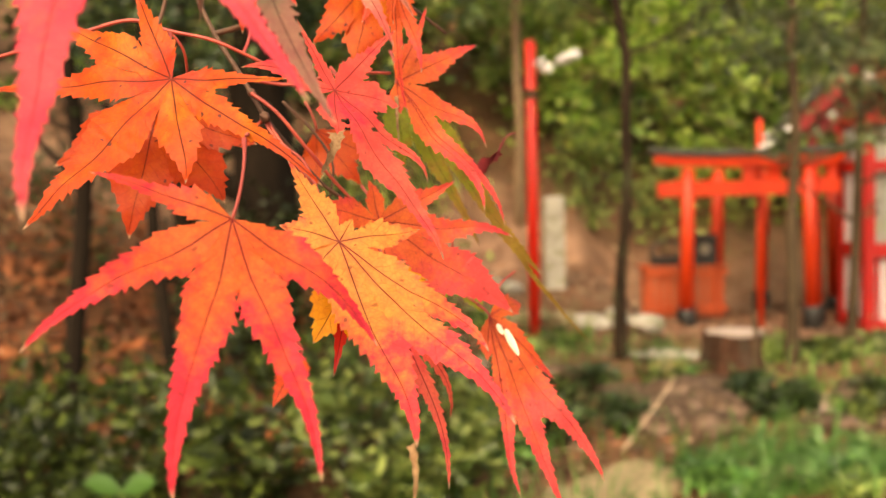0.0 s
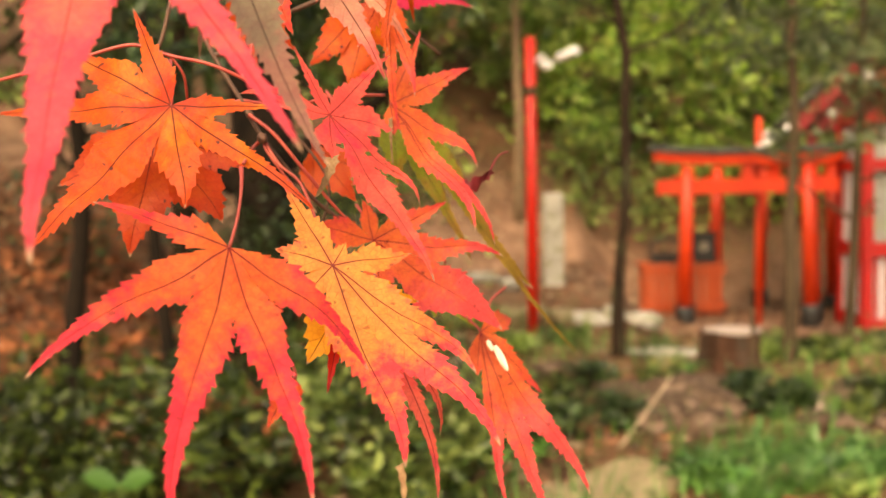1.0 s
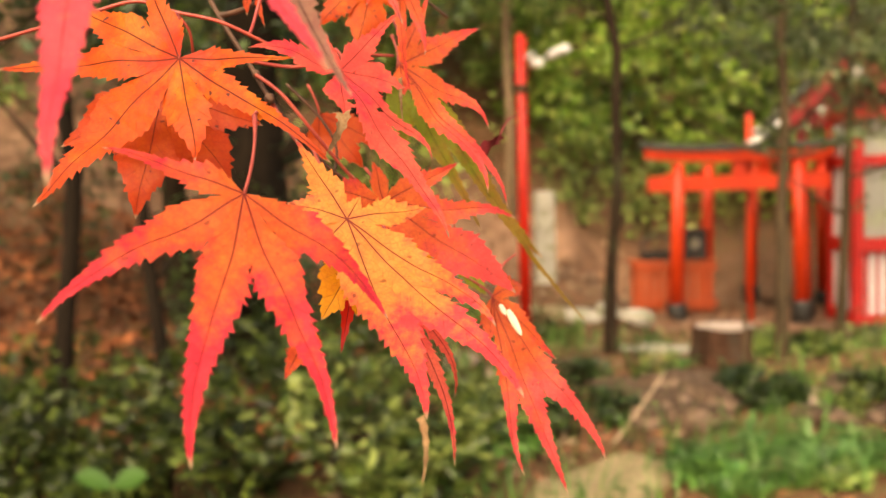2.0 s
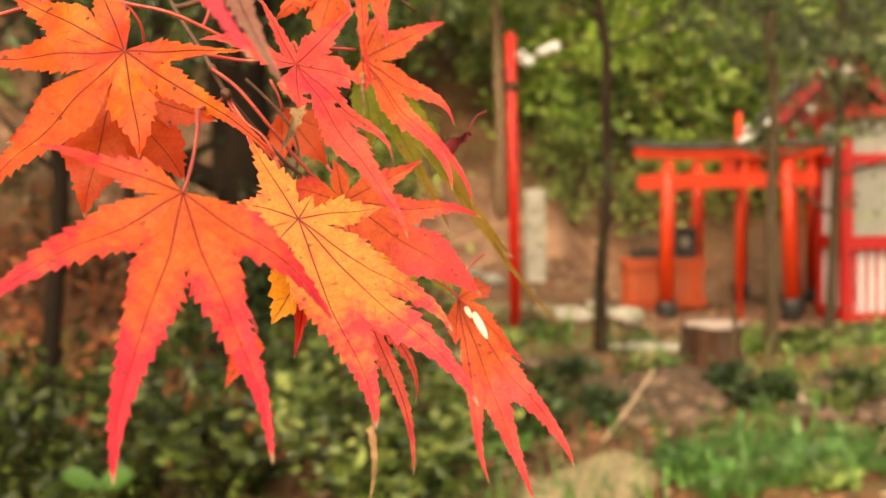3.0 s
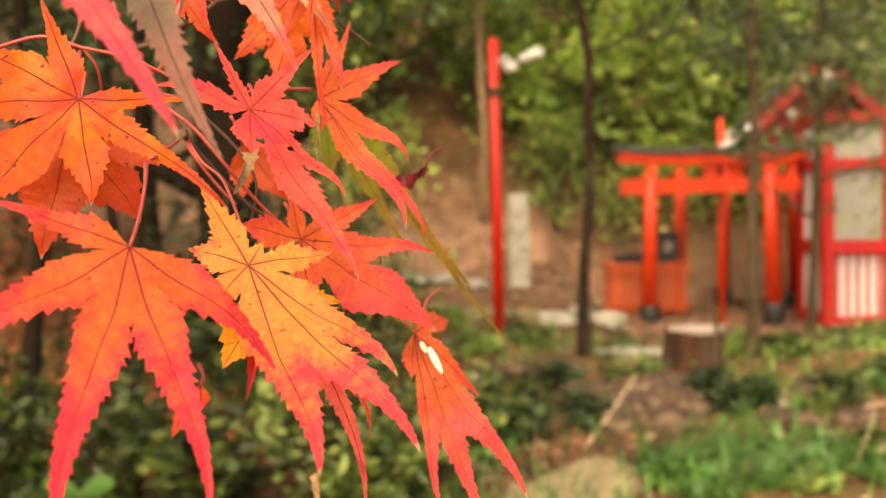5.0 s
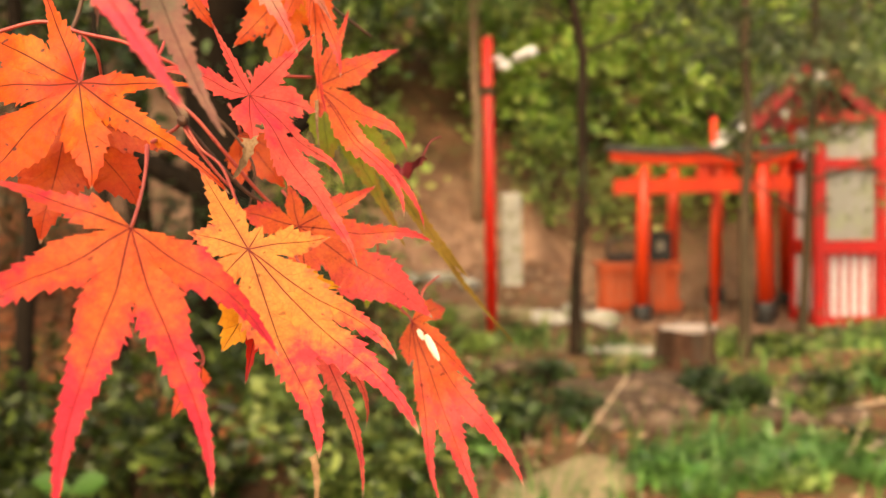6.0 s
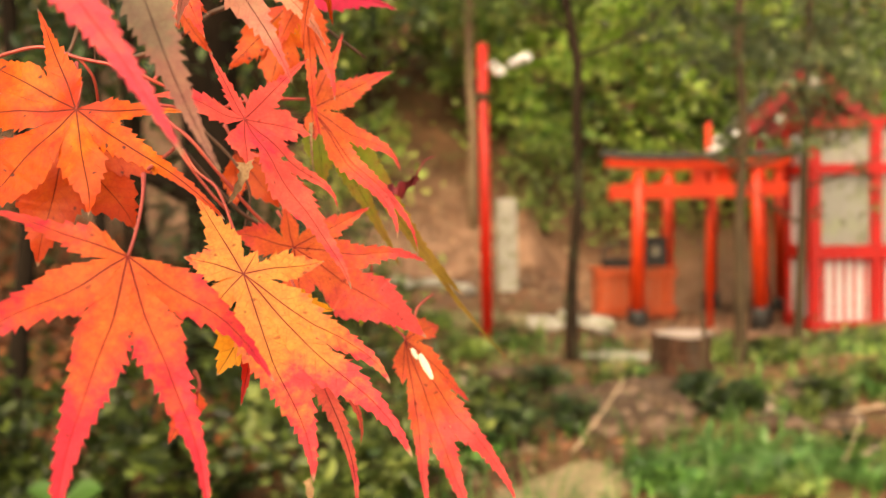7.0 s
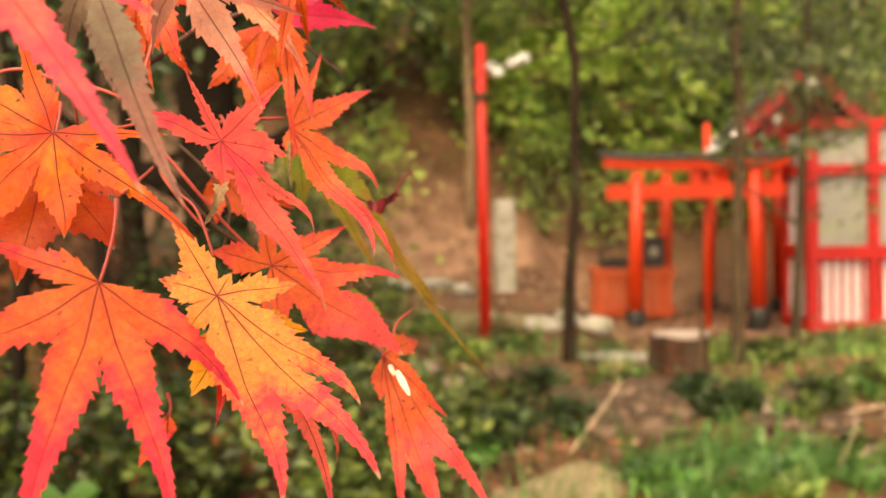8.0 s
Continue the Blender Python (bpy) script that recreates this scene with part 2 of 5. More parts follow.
stone_pale = surface("stone_pale", (0.262, 0.238, 0.205), (0.508, 0.476, 0.426), 5, 0.9, 0.006, spots=(0.221, 0.221, 0.139))
stone_tan = surface("stone_tan", (0.16, 0.12, 0.07), (0.34, 0.27, 0.17), 7, 0.9, 0.012, spots=(0.10, 0.11, 0.04))
stone_brown = surface("stone_brown", (0.022, 0.014, 0.010), (0.12, 0.075, 0.05), 6, 0.9, 0.012, spots=(0.15, 0.10, 0.075))
stone_pink = surface("stone_pinkish", (0.22, 0.15, 0.12), (0.46, 0.35, 0.29), 6, 0.9, 0.01, spots=(0.16, 0.13, 0.07))
stone_moss = surface("stone_moss", (0.07, 0.06, 0.03), (0.22, 0.19, 0.10), 8, 0.9, 0.012, spots=(0.22, 0.18, 0.05))
cut_wood = surface("cut_wood_pale", (0.28, 0.21, 0.18), (0.46, 0.38, 0.35), 14, 0.8, 0.003)
stick_pale = surface("stick_pale", (0.30, 0.21, 0.14), (0.52, 0.40, 0.29), 25, 0.8, 0.002)
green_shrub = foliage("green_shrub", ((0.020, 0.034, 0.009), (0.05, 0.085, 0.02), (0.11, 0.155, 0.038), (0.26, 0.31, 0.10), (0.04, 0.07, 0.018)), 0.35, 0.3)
# green_shrub darkened: dark gaps and the left slope's shade put into the leaves
green_shaded = foliage("green_shaded", ((0.010, 0.016, 0.005), (0.04, 0.062, 0.014), (0.016, 0.026, 0.007), (0.08, 0.115, 0.022), (0.12, 0.16, 0.035)), 0.35)
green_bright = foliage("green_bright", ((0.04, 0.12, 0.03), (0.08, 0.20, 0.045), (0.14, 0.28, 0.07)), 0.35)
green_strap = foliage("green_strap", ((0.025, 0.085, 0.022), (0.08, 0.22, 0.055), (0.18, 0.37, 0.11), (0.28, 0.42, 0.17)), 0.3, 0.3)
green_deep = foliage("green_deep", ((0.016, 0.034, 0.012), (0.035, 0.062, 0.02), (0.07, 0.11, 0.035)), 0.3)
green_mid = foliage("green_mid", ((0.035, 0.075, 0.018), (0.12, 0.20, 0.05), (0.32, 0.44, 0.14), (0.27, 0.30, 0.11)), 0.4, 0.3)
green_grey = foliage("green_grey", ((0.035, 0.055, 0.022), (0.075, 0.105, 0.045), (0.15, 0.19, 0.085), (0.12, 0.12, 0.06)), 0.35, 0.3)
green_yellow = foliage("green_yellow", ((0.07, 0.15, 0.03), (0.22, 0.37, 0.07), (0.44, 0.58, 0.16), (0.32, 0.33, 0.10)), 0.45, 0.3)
rust_leaf = foliage("rust_leaf", ((0.07, 0.024, 0.012), (0.22, 0.06, 0.022), (0.32, 0.10, 0.04), (0.04, 0.022, 0.013)), 0.1, 0.8)
litter_leaf = foliage("litter_leaf", ((0.05, 0.022, 0.012), (0.13, 0.055, 0.03), (0.25, 0.10, 0.05), (0.08, 0.045, 0.025), (0.42, 0.29, 0.20)), 0.1, 0.8)


# ---- building blocks ----
def finish(name, bm, mat, parent=None, label="", smooth=False):
    me = bpy.data.meshes.new(name)
    bm.to_mesh(me)
    bm.free()
    me.materials.append(mat)
    if smooth:
        me.shade_smooth()
    ob = new(name, me)
    if parent is not None:
        ob.parent = parent
    if label:
        tagged(ob, label)
    return ob


def part(name, bm, material, parent, label="", smooth=False):
    return finish(name, bm, material, parent, label, smooth)


def thing(name, place, label, category, group="", kind=""):
    e = new(name)
    e.empty_display_size = 0.1
    e.location = place
    return tagged(e, label, category, group, kind)


def box(cx, cy, cz, sx, sy, sz, bevel=0.0, bm=None, turn=0.0, segs=2):
    own = bmesh.new()
    bmesh.ops.create_cube(own, size=1.0)
    bmesh.ops.scale(own, vec=(sx, sy, sz), verts=own.verts)
    if bevel:
        bmesh.ops.bevel(own, geom=own.edges[:], offset=bevel, segments=segs, affect='EDGES', clamp_overlap=True)
    bmesh.ops.transform(own, matrix=pose(cx, cy, cz, 0, turn, 0), verts=own.verts)
    if bm is None:
        return own
    tmp = bpy.data.meshes.new("tmp")
    own.to_mesh(tmp)
    own.free()
    bm.from_mesh(tmp)
    bpy.data.meshes.remove(tmp)
    return bm


def tube(points, radii, sides=8, bm=None, cap=True):
    """A round bar along points, with a radius at each."""
    bm = bm or bmesh.new()
    pts = [Vector(p) for p in points]
    rings = []
    side = Vector((1, 0, 0))
    for i, p in enumerate(pts):
        d = (pts[min(i + 1, len(pts) - 1)] - pts[max(i - 1, 0)]).normalized()
        a = side - d * side.dot(d)
        if a.length < 1e-3:
            a = Vector((0, 1, 0)) - d * d.y
        a.normalize()
        side = a
        b = d.cross(a)
        r = radii[i] if isinstance(radii, (list, tuple)) else radii
        rings.append([bm.verts.new(p + (a * math.cos(k) + b * math.sin(k)) * r) for k in (2 * math.pi * j / sides for j in range(sides))])
    for r0, r1 in zip(rings, rings[1:]):
        for j in range(sides):
            bm.faces.new((r0[j], r0[(j + 1) % sides], r1[(j + 1) % sides], r1[j]))
    if cap:
        bm.faces.new(rings[0][::-1])
        bm.faces.new(rings[-1])
    return bm


def curve_points(a, b, c, n=10):
    """Points along a bow from a to c that is drawn towards b."""
    a, b, c = Vector(a), Vector(b), Vector(c)
    return [a * (1 - s) ** 2 + b * 2 * s * (1 - s) + c * s * s for s in (i / n for i in range(n + 1))]


def leaf_cloud(name, centres, size, mat, parent=None, label="", flat=0.0, slim=0.45, seed=0, spread=0.35):
    """Many small folded leaves, one island each, at the given centres."""
    rng = np.random.default_rng(seed)
    c = np.asarray(centres, float)
    n = len(c)
    a = rng.normal(size=(n, 3))
    a[:, 2] *= 1.0 - flat * 0.8
    a[:, 2] -= 0.25
    a /= np.linalg.norm(a, axis=1)[:, None]
    b = np.cross(a, rng.normal(size=(n, 3)) * (1 - flat) + np.array((0, 0, 1.0)) * (0.4 + flat))
    b /= np.linalg.norm(b, axis=1)[:, None] + 1e-9
    up = np.cross(a, b)
    s = size * (1 + spread * rng.normal(size=n)).clip(0.4, 2)
    L, W, H = a * s[:, None], b * (s * slim)[:, None], up * (s * 0.12)[:, None]
    v = np.empty((n, 6, 3))
    v[:, 0] = c - L * 0.5
    v[:, 1] = c - L * 0.1 + W * 0.5 + H
    v[:, 2] = c + L * 0.25 + W * 0.36 + H
    v[:, 3] = c + L * 0.5 - H
    v[:, 4] = c + L * 0.25 - W * 0.36 + H
    v[:, 5] = c - L * 0.1 - W * 0.5 + H
    me = bpy.data.meshes.new(name)
    base = np.arange(n)[:, None] * 6
    faces = np.concatenate([base + np.array((0, 1, 2, 3)), base + np.array((0, 3, 4, 5))], axis=1).reshape(-1, 4)
    me.vertices.add(n * 6)
    me.vertices.foreach_set("co", v.reshape(-1).astype(np.float32))
    me.loops.add(faces.size)
    me.loops.foreach_set("vertex_index", faces.reshape(-1).astype(np.int32))
    me.polygons.add(len(faces))
    me.polygons.foreach_set("loop_start", np.arange(0, faces.size, 4, dtype=np.int32))
    me.update(calc_edges=True)
    me.validate()
    me.materials.append(mat)
    ob = new(name, me)
    if parent is not None:
        ob.parent = parent
    if label:
        tagged(ob, label)
    return ob


def clumps(rng, n, centre, radii, count, tight=0.17):
    """Points gathered in clumps inside an uneven ellipsoid."""
    k = rng.normal(size=(count, 3))
    k /= np.linalg.norm(k, axis=1)[:, None]
    k *= rng.uniform(0.35, 1.0, size=(count, 1)) ** 0.6
    pick = rng.integers(0, count, size=n)
    spread = rng.normal(size=(n, 3)) * tight * rng.uniform(0.5, 1.4, size=(count, 1))[pick]
    return np.asarray(centre) + (k[pick] + spread) * np.asarray(radii)


# ---- ground ----
def smooth(a, b, v):
    s = np.clip((v - a) / (b - a), 0, 1)
    return s * s * (3 - 2 * s)


def height(x, y):
    """The ground: a slight dip by the shrine, a low bank behind the lamp, and a wooded slope behind all."""
    x, y = np.asarray(x, float), np.asarray(y, float)
    bank = 0.42 * smooth(10.6, 12.2, y) * (1 - smooth(1.9, 2.6, x))
    edge = 14.6 - 1.6 * (1 - smooth(-3, 2, x)) + 0.9 * smooth(2.6, 4.2, x)
    hill = 0.55 * np.maximum(y - edge, 0) ** 1.08
    left = 0.30 * smooth(-1.0, -6.0, x) * np.maximum(y - 6.0, 0) * 0.9
    dip = -0.30 * smooth(8.0, 10.2, y) * smooth(1.9, 2.7, x) * (1 - smooth(15.4, 17.0, y))
    lumps = 0.035 * np.sin(1.9 * x + 0.7 * y) + 0.03 * np.sin(2.7 * y - 1.1 * x) + 0.02 * np.sin(5.1 * x + 3.7 * y)
    return bank + dip + np.minimum(hill, 40) + left * (1 - smooth(14, 30, y)) + lumps * (0.5 + 0.5 * smooth(3, 6, y))


def ground_sheet():
    xs = np.unique(np.concatenate([np.linspace(-400, -30, 20), np.linspace(-30, -8, 30), np.linspace(-8, 9, 120), np.linspace(9, 30, 28), np.linspace(30, 400, 20)]))
    ys = np.unique(np.concatenate([np.linspace(-400, -10, 20), np.linspace(-10, 3, 20), np.linspace(3, 22, 130), np.linspace(22, 60, 30), np.linspace(60, 500, 24)]))
    X, Y = np.meshgrid(xs, ys)
    Z = height(X, Y)
    v = np.stack([X, Y, Z], -1).reshape(-1, 3)
    w = len(xs)
    f = [(j * w + i, j * w + i + 1, (j + 1) * w + i + 1, (j + 1) * w + i) for j in range(len(ys) - 1) for i in range(w - 1)]
    me = bpy.data.meshes.new("ground")
    me.from_pydata(v.tolist(), [], f)
    me.shade_smooth()
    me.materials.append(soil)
    return tagged(new("ground", me), "brown woodland soil strewn with fallen leaves", "ground", kind="structure")


ground_sheet()


def hz(x, y):
    return float(height(x, y))


rng = np.random.default_rng(5)
fx, fy = rng.uniform(-9, 9, 56000), -3 + 23 * rng.uniform(0, 1, 56000) ** 0.8
keep = np.sin(1.7 * fx + 0.6) * np.sin(1.3 * fy + 0.4 * fx) + rng.normal(size=56000) * 0.5 > -0.35
fx, fy = fx[keep], fy[keep]
tagged(leaf_cloud("fallen_leaves", np.stack([fx, fy, height(fx, fy) + 0.012], -1), 0.072, litter_leaf, flat=0.9, slim=0.7, seed=6),
       "rust and tan fallen leaves scattered over the soil", "leaf litter", kind="stuff")

lx, ly = rng.uniform(-7, -0.6, 9000), rng.uniform(5.2, 12, 9000)
tagged(leaf_cloud("fallen_leaves", np.stack([lx, ly, height(lx, ly) + 0.02], -1), 0.10, rust_leaf, flat=0.8, slim=0.75, seed=8),
       "rust-orange fallen leaves lying thick on the slope", "leaf litter", kind="stuff")


# ---- torii gates ----
def torii(x, y, span, label):
    g = thing("torii_gate", (x, y, 0), label, "torii gate", "torii gates by the shrine")
    for s in (-1, 1):
        post = part("post", tube([(s * (span / 2 + 0.04), 0, -0.10), (s * (span / 2 + 0.015), 0, 0.9), (s * span / 2, 0, 1.72)], [0.092, 0.086, 0.080], 16), vermilion, g, smooth=True)
        part("post_base", tube([(s * (span / 2 + 0.04), 0, -0.46), (s * (span / 2 + 0.04), 0, -0.09), (s * (span / 2 + 0.04), 0, -0.06)], [0.128, 0.125, 0.112], 16), black_paint, post, "black footing", True)
    half = span / 2 + 0.43
    bm = bmesh.new()
    rows = []
    for i in range(13):
        u = -1 + i / 6
        lift = 0.05 * abs(u) ** 3
        rows.append([bm.verts.new((u * half, dy, z + lift)) for dy, z in ((-0.09, 1.74), (-0.10, 1.86), (0.10, 1.86), (0.09, 1.74))])
    for a, b in zip(rows, rows[1:]):
        for j in range(4):
            bm.faces.new((a[j], a[(j + 1) % 4], b[(j + 1) % 4], b[j]))
    bm.faces.new(rows[0][::-1])
    bm.faces.new(rows[-1])
    bmesh.ops.recalc_face_normals(bm, faces=bm.faces)
    lintel = part("top_lintel", bm, vermilion, g)
    bm = bmesh.new()
    rows = []
    for i in range(13):
        u = -1 + i / 6
        lift = 0.05 * abs(u) ** 3
        rows.append([bm.verts.new((u * (half + 0.05), dy, z + lift)) for dy, z in ((-0.13, 1.865), (-0.13, 1.90), (0, 1.95), (0.13, 1.90), (0.13, 1.865))])
    for a, b in zip(rows, rows[1:]):
        for j in range(5):
            bm.faces.new((a[j], a[(j + 1) % 5], b[(j + 1) % 5], b[j]))
    bm.faces.new(rows[0][::-1])
    bm.faces.new(rows[-1])
    bmesh.ops.recalc_face_normals(bm, faces=bm.faces)
    part("cap", bm, slate_top, lintel, "weathered dark cap over the lintel")
    part("tie_beam", box(0, 0, 1.46, span + 0.78, 0.09, 0.19, 0.008), vermilion, g)
    part("centre_strut", box(0, 0, 1.647, 0.16, 0.07, 0.18, 0.006), vermilion, g)
    for s in (-1, 1):
        part("wedge", box(s * (span / 2 + 0.12), 0, 1.575, 0.10, 0.11, 0.035, 0.005), vermilion, g)
    return g


torii(3.86, 13.0, 1.52, "vermilion wooden torii gate with black post footings and dark cap")
# added gate: its posts stand in for a red panel beside the front post
torii(4.02, 13.45, 1.62, "vermilion torii gate added to widen the posts of the front gate")
torii(4.58, 14.2, 1.56, "vermilion torii gate standing behind the front gates")
torii(5.42, 15.1, 1.44, "vermilion torii gate deeper along the path")


def slat_fence(x0, x1, y, top):
    f = thing("offering_stand", ((x0 + x1) / 2, y, 0), "orange slatted wooden stand with a sloping front beside the torii", "wooden stand")
    w, n = x1 - x0, 9
    for i in range(n):
        u = -w / 2 + (i + 0.5) * w / n
        part("board", box(u, 0.004 * (i % 2), top / 2 - 0.13, w / n - 0.03, 0.03, top + 0.24, 0.004), vermilion_old, f)
    part("rail", box(0, -0.035, top - 0.06, w + 0.06, 0.035, 0.07, 0.006), vermilion_old, f)
    part("rail", box(0, -0.035, -0.14, w + 0.06, 0.035, 0.07, 0.006), vermilion_old, f)
    part("shelf", box(0, 0.22, top + 0.02, w + 0.1, 0.50, 0.03, 0.006), vermilion_old, f)
    for s in (-1, 1):
        part("leg", box(s * (w / 2 - 0.04), 0.40, top / 2 - 0.19, 0.07, 0.07, top + 0.38, 0.006), vermilion_old, f)
    return f


slat_fence(2.70, 3.74, 13.72, 0.40)

chest = thing("black_box", (3.50, 13.92, 0.435), "black lacquered box with a pale round emblem on the stand", "box")
part("case", box(0, 0, 0.19, 0.33, 0.26, 0.37, 0.012), black_paint, chest)
part("lid", box(0, 0, 0.385, 0.37, 0.30, 0.03, 0.008), black_paint, chest)
part("emblem", tube([(0.0, -0.132, 0.22), (0.0, -0.140, 0.22)], 0.07, 20), stone_pale, chest, "pale round emblem")
rack = thing("dark_rack", (3.03, 13.92, 0.435), "dark arched metal rack standing on the orange stand", "rack")
part("arch", tube([(-0.22, 0, 0), (-0.215, 0, 0.22), (-0.14, 0, 0.31), (0, 0, 0.33), (0.14, 0, 0.31), (0.215, 0, 0.22), (0.22, 0, 0)], 0.022, 10), black_paint, rack, smooth=True)
part("tray", box(0, 0, 0.06, 0.42, 0.20, 0.13, 0.012), black_paint, rack)


# ---- shrine building ----
def shrine():
    h = thing("shrine_building", (5.10, 12.5, 0), "small red shrine hall with white panels and red lattice", "shrine")
    W, D, T = 2.3, 0.75, 2.10
    for i, u in enumerate((0.06, 0.83, 1.55, W - 0.06)):
        part("post", box(u, 0, T / 2 - 0.12, 0.135, 0.135, T + 0.56, 0.01), crimson_deep, h)
    for u in (0.06, W - 0.06):
        part("post", box(u, D, T / 2 - 0.12, 0.135, 0.135, T + 0.56, 0.01), crimson_deep, h)
    for z, t in ((-0.25, 0.10), (0.66, 0.17), (1.69, 0.13), (2.26, 0.12)):
        part("beam", box(W / 2, -0.012, z, W, 0.14, t, 0.008), crimson_deep, h)
        part("beam", box(0.06, D / 2, z, 0.14, D, t, 0.008), crimson_deep, h)
    for a, b in ((0.125, 0.765), (0.895, 1.485), (1.615, W - 0.125)):
        for z0, z1 in ((0.75, 1.62), (1.76, 2.20)):
            part("panel", box((a + b) / 2, 0.02, (z0 + z1) / 2, b - a, 0.03, z1 - z0, 0.003), panel_grey, h)
        part("panel", box((a + b) / 2, 0.035, 0.185, b - a, 0.02, 0.78, 0.003), white_paint, h)
        n = 5
        for i in range(n):
            u = a + (i + 0.5) * (b - a) / n
            part("slat", box(u, 0.0, 0.185, 0.036, 0.03, 0.78, 0.004), crimson_deep, h)
    part("panel", box(0.05, D / 2, 1.0, 0.03, D - 0.12, 2.3, 0.003), white_paint, h)
    part("panel", box(W - 0.05, D / 2, 1.0, 0.03, D - 0.12, 2.3, 0.003), white_paint, h)
    part("panel", box(W / 2, D, 1.0, W - 0.2, 0.03, 2.3, 0.003), white_paint, h)
    return h


shrine()


def porch_gable():
    """The red gabled roof that stands over the path behind the gates."""
    g = thing("gabled_roof_gate", (5.60, 13.9, 0), "red gabled wooden gate roof with white end ornament", "gate")
    for s in (-1, 1):
        for y in (0, 0.8):
            part("post", box(s * 0.62, y, 0.95, 0.12, 0.12, 2.7, 0.01), crimson_shaded, g)
        length, a = 1.28, math.degrees(math.atan2(0.86, 0.90))
        part("bargeboard", box(s * 0.45, -0.26, 2.66, length, 0.06, 0.17, 0.01, turn=s * a), crimson_shaded, g)
        part("roof_slope", box(s * 0.47, 0.12, 2.74, length + 0.1, 0.7, 0.06, 0.008, turn=s * a), slate_top, g)
    part("tie", box(0, 0, 2.27, 1.75, 0.12, 0.17, 0.01), crimson_shaded, g)
    for i in range(9):
        u = -0.72 + 0.18 * i
        top = 3.02 - abs(u) * 0.95
        part("gable_board", box(u, 0.02, (2.2 + top) / 2, 0.172, 0.03, max(0.05, top - 2.2), 0.004), crimson_shaded, g)
    part("king_post", box(0, 0, 2.60, 0.12, 0.10, 0.55, 0.008), crimson_shaded, g)
    part("ornament", tube([(0, -0.30, 2.88), (0, -0.34, 2.88), (0, -0.36, 2.88)], [0.09, 0.09, 0.06], 18), stone_pale, g, "white round gable ornament")
    part("ornament", tube([(-0.45, -0.30, 2.38), (-0.45, -0.34, 2.38)], 0.06, 16), stone_pale, g, "white round end cap")
    return g


porch_gable()


# ---- lamps ----
def spot_lamp(x, y, z0, top, label, heads):
    g = thing("lamp_post", (x, y, z0), label, "lamp post", "red lamp posts")
    h = top - z0
    r = 0.055 if heads > 1 else 0.042
    part("pole", tube([(0, 0, -0.1), (0, 0, h * 0.5), (0, 0, h)], [r + 0.002, r, r - 0.002], 16), crimson_paint if heads > 1 else vermilion, g, smooth=True)
    part("pole_cap", tube([(0, 0, h), (0, 0, h + 0.03)], [r, r * 0.6], 16), crimson_paint, g)
    part("clamp", tube([(0, 0, h - 0.53), (0, 0, h - 0.45)], 0.062, 16), bark_grey, g, "grey band round the pole")
    part("arm", tube([(0.05, -0.03, h - 0.20), (0.12, -0.09, h - 0.16)], 0.018, 8), lamp_white, g)
    for i in range(heads):
        a = Vector((0.12 + 0.17 * i, -0.10, h - 0.26 + 0.08 * i))
        d = Vector((0.13, -0.12, 0.045)) if i else Vector((0.04, -0.10, 0.0))
        if heads == 1:
            a, d = Vector((0.07, -0.10, h - 0.30)), Vector((0.36, -0.10, 0.23))
        s = part("spotlight", tube([a - d * 0.3, a, a + d * 0.8, a + d], [0.03, 0.045, 0.05, 0.046], 16), lamp_white, g, "white cylindrical spotlight", True)
        part("lens", tube([a + d * 1.0, a + d * 1.04], 0.04, 16), lamp_white, s)
    return g


spot_lamp(0.868, 9.95, hz(0.868, 9.95), 2.89, "slim red lamp post with two white spotlights", 2)
spot_lamp(4.07, 13.22, hz(4.07, 13.22), 2.31, "red lamp post with one white spotlight", 1)

stele = thing("stone_post", (1.29, 12.0, hz(1.29, 12.0)), "pale weathered square stone post", "stone post")
bm = bmesh.new()
box(0, 0, 0.45, 0.235, 0.22, 1.20, 0.02, bm)
for v in bm.verts:
    v.co += Vector(noise.noise_vector(v.co * 3)) * 0.008
part("shaft", bm, stone_pale, stele)


stump_bark = surface("stump_bark", (0.02, 0.010, 0.006), (0.10, 0.042, 0.025), 7, 0.9, 0.02, (1, 1, 0.3), spots=(0.05, 0.035, 0.025))


# ---- stones ----
def rock(name, x, y, size, mat, label, sink=0.35, seed=0, group="", lift=0.0):
    bm = bmesh.new()
    bmesh.ops.create_icosphere(bm, subdivisions=4, radius=1.0)
    o = Vector((seed * 7.3, seed * 3.1, 1.7))
    for v in bm.verts:
        p = v.co.copy()
        d = 1 + 0.34 * noise.noise(p * 0.9 + o) + 0.16 * noise.noise(p * 2.3 + o) + 0.05 * noise.noise(p * 7 + o)
        c = Vector((p.x * size[0], p.y * size[1], p.z * size[2])) * d
        c.z = min(c.z, size[2] * (0.78 + 0.12 * noise.noise(p * 1.5 + o)))
        v.co = c
    ob = finish(name, bm, mat, smooth=True)
    ob.location = (x, y, hz(x, y) + size[2] * (1 - sink * 2) * 0.5 + lift)
    ob.rotation_euler[2] = seed * 1.3
    return tagged(ob, label, "rock", group)


rock("boulder", 0.78, 5.05, (0.64, 0.38, 0.19), stone_tan, "large tan boulder with mossy patches", 0.4, 3, lift=-0.12)
for i, (x, y, s) in enumerate(((1.25, 6.55, 0.17), (1.50, 6.65, 0.20), (1.38, 6.2, 0.19), (1.72, 6.9, 0.18), (1.16, 6.9, 0.15), (1.66, 6.3, 0.17), (1.5, 5.85, 0.15), (1.24, 5.95, 0.13))):
    rock("stone", x, y, (s * 1.3, s, s * 0.85), stone_brown, "brown rough stone in a low heap", 0.2, i + 11, "stones in the low heap")
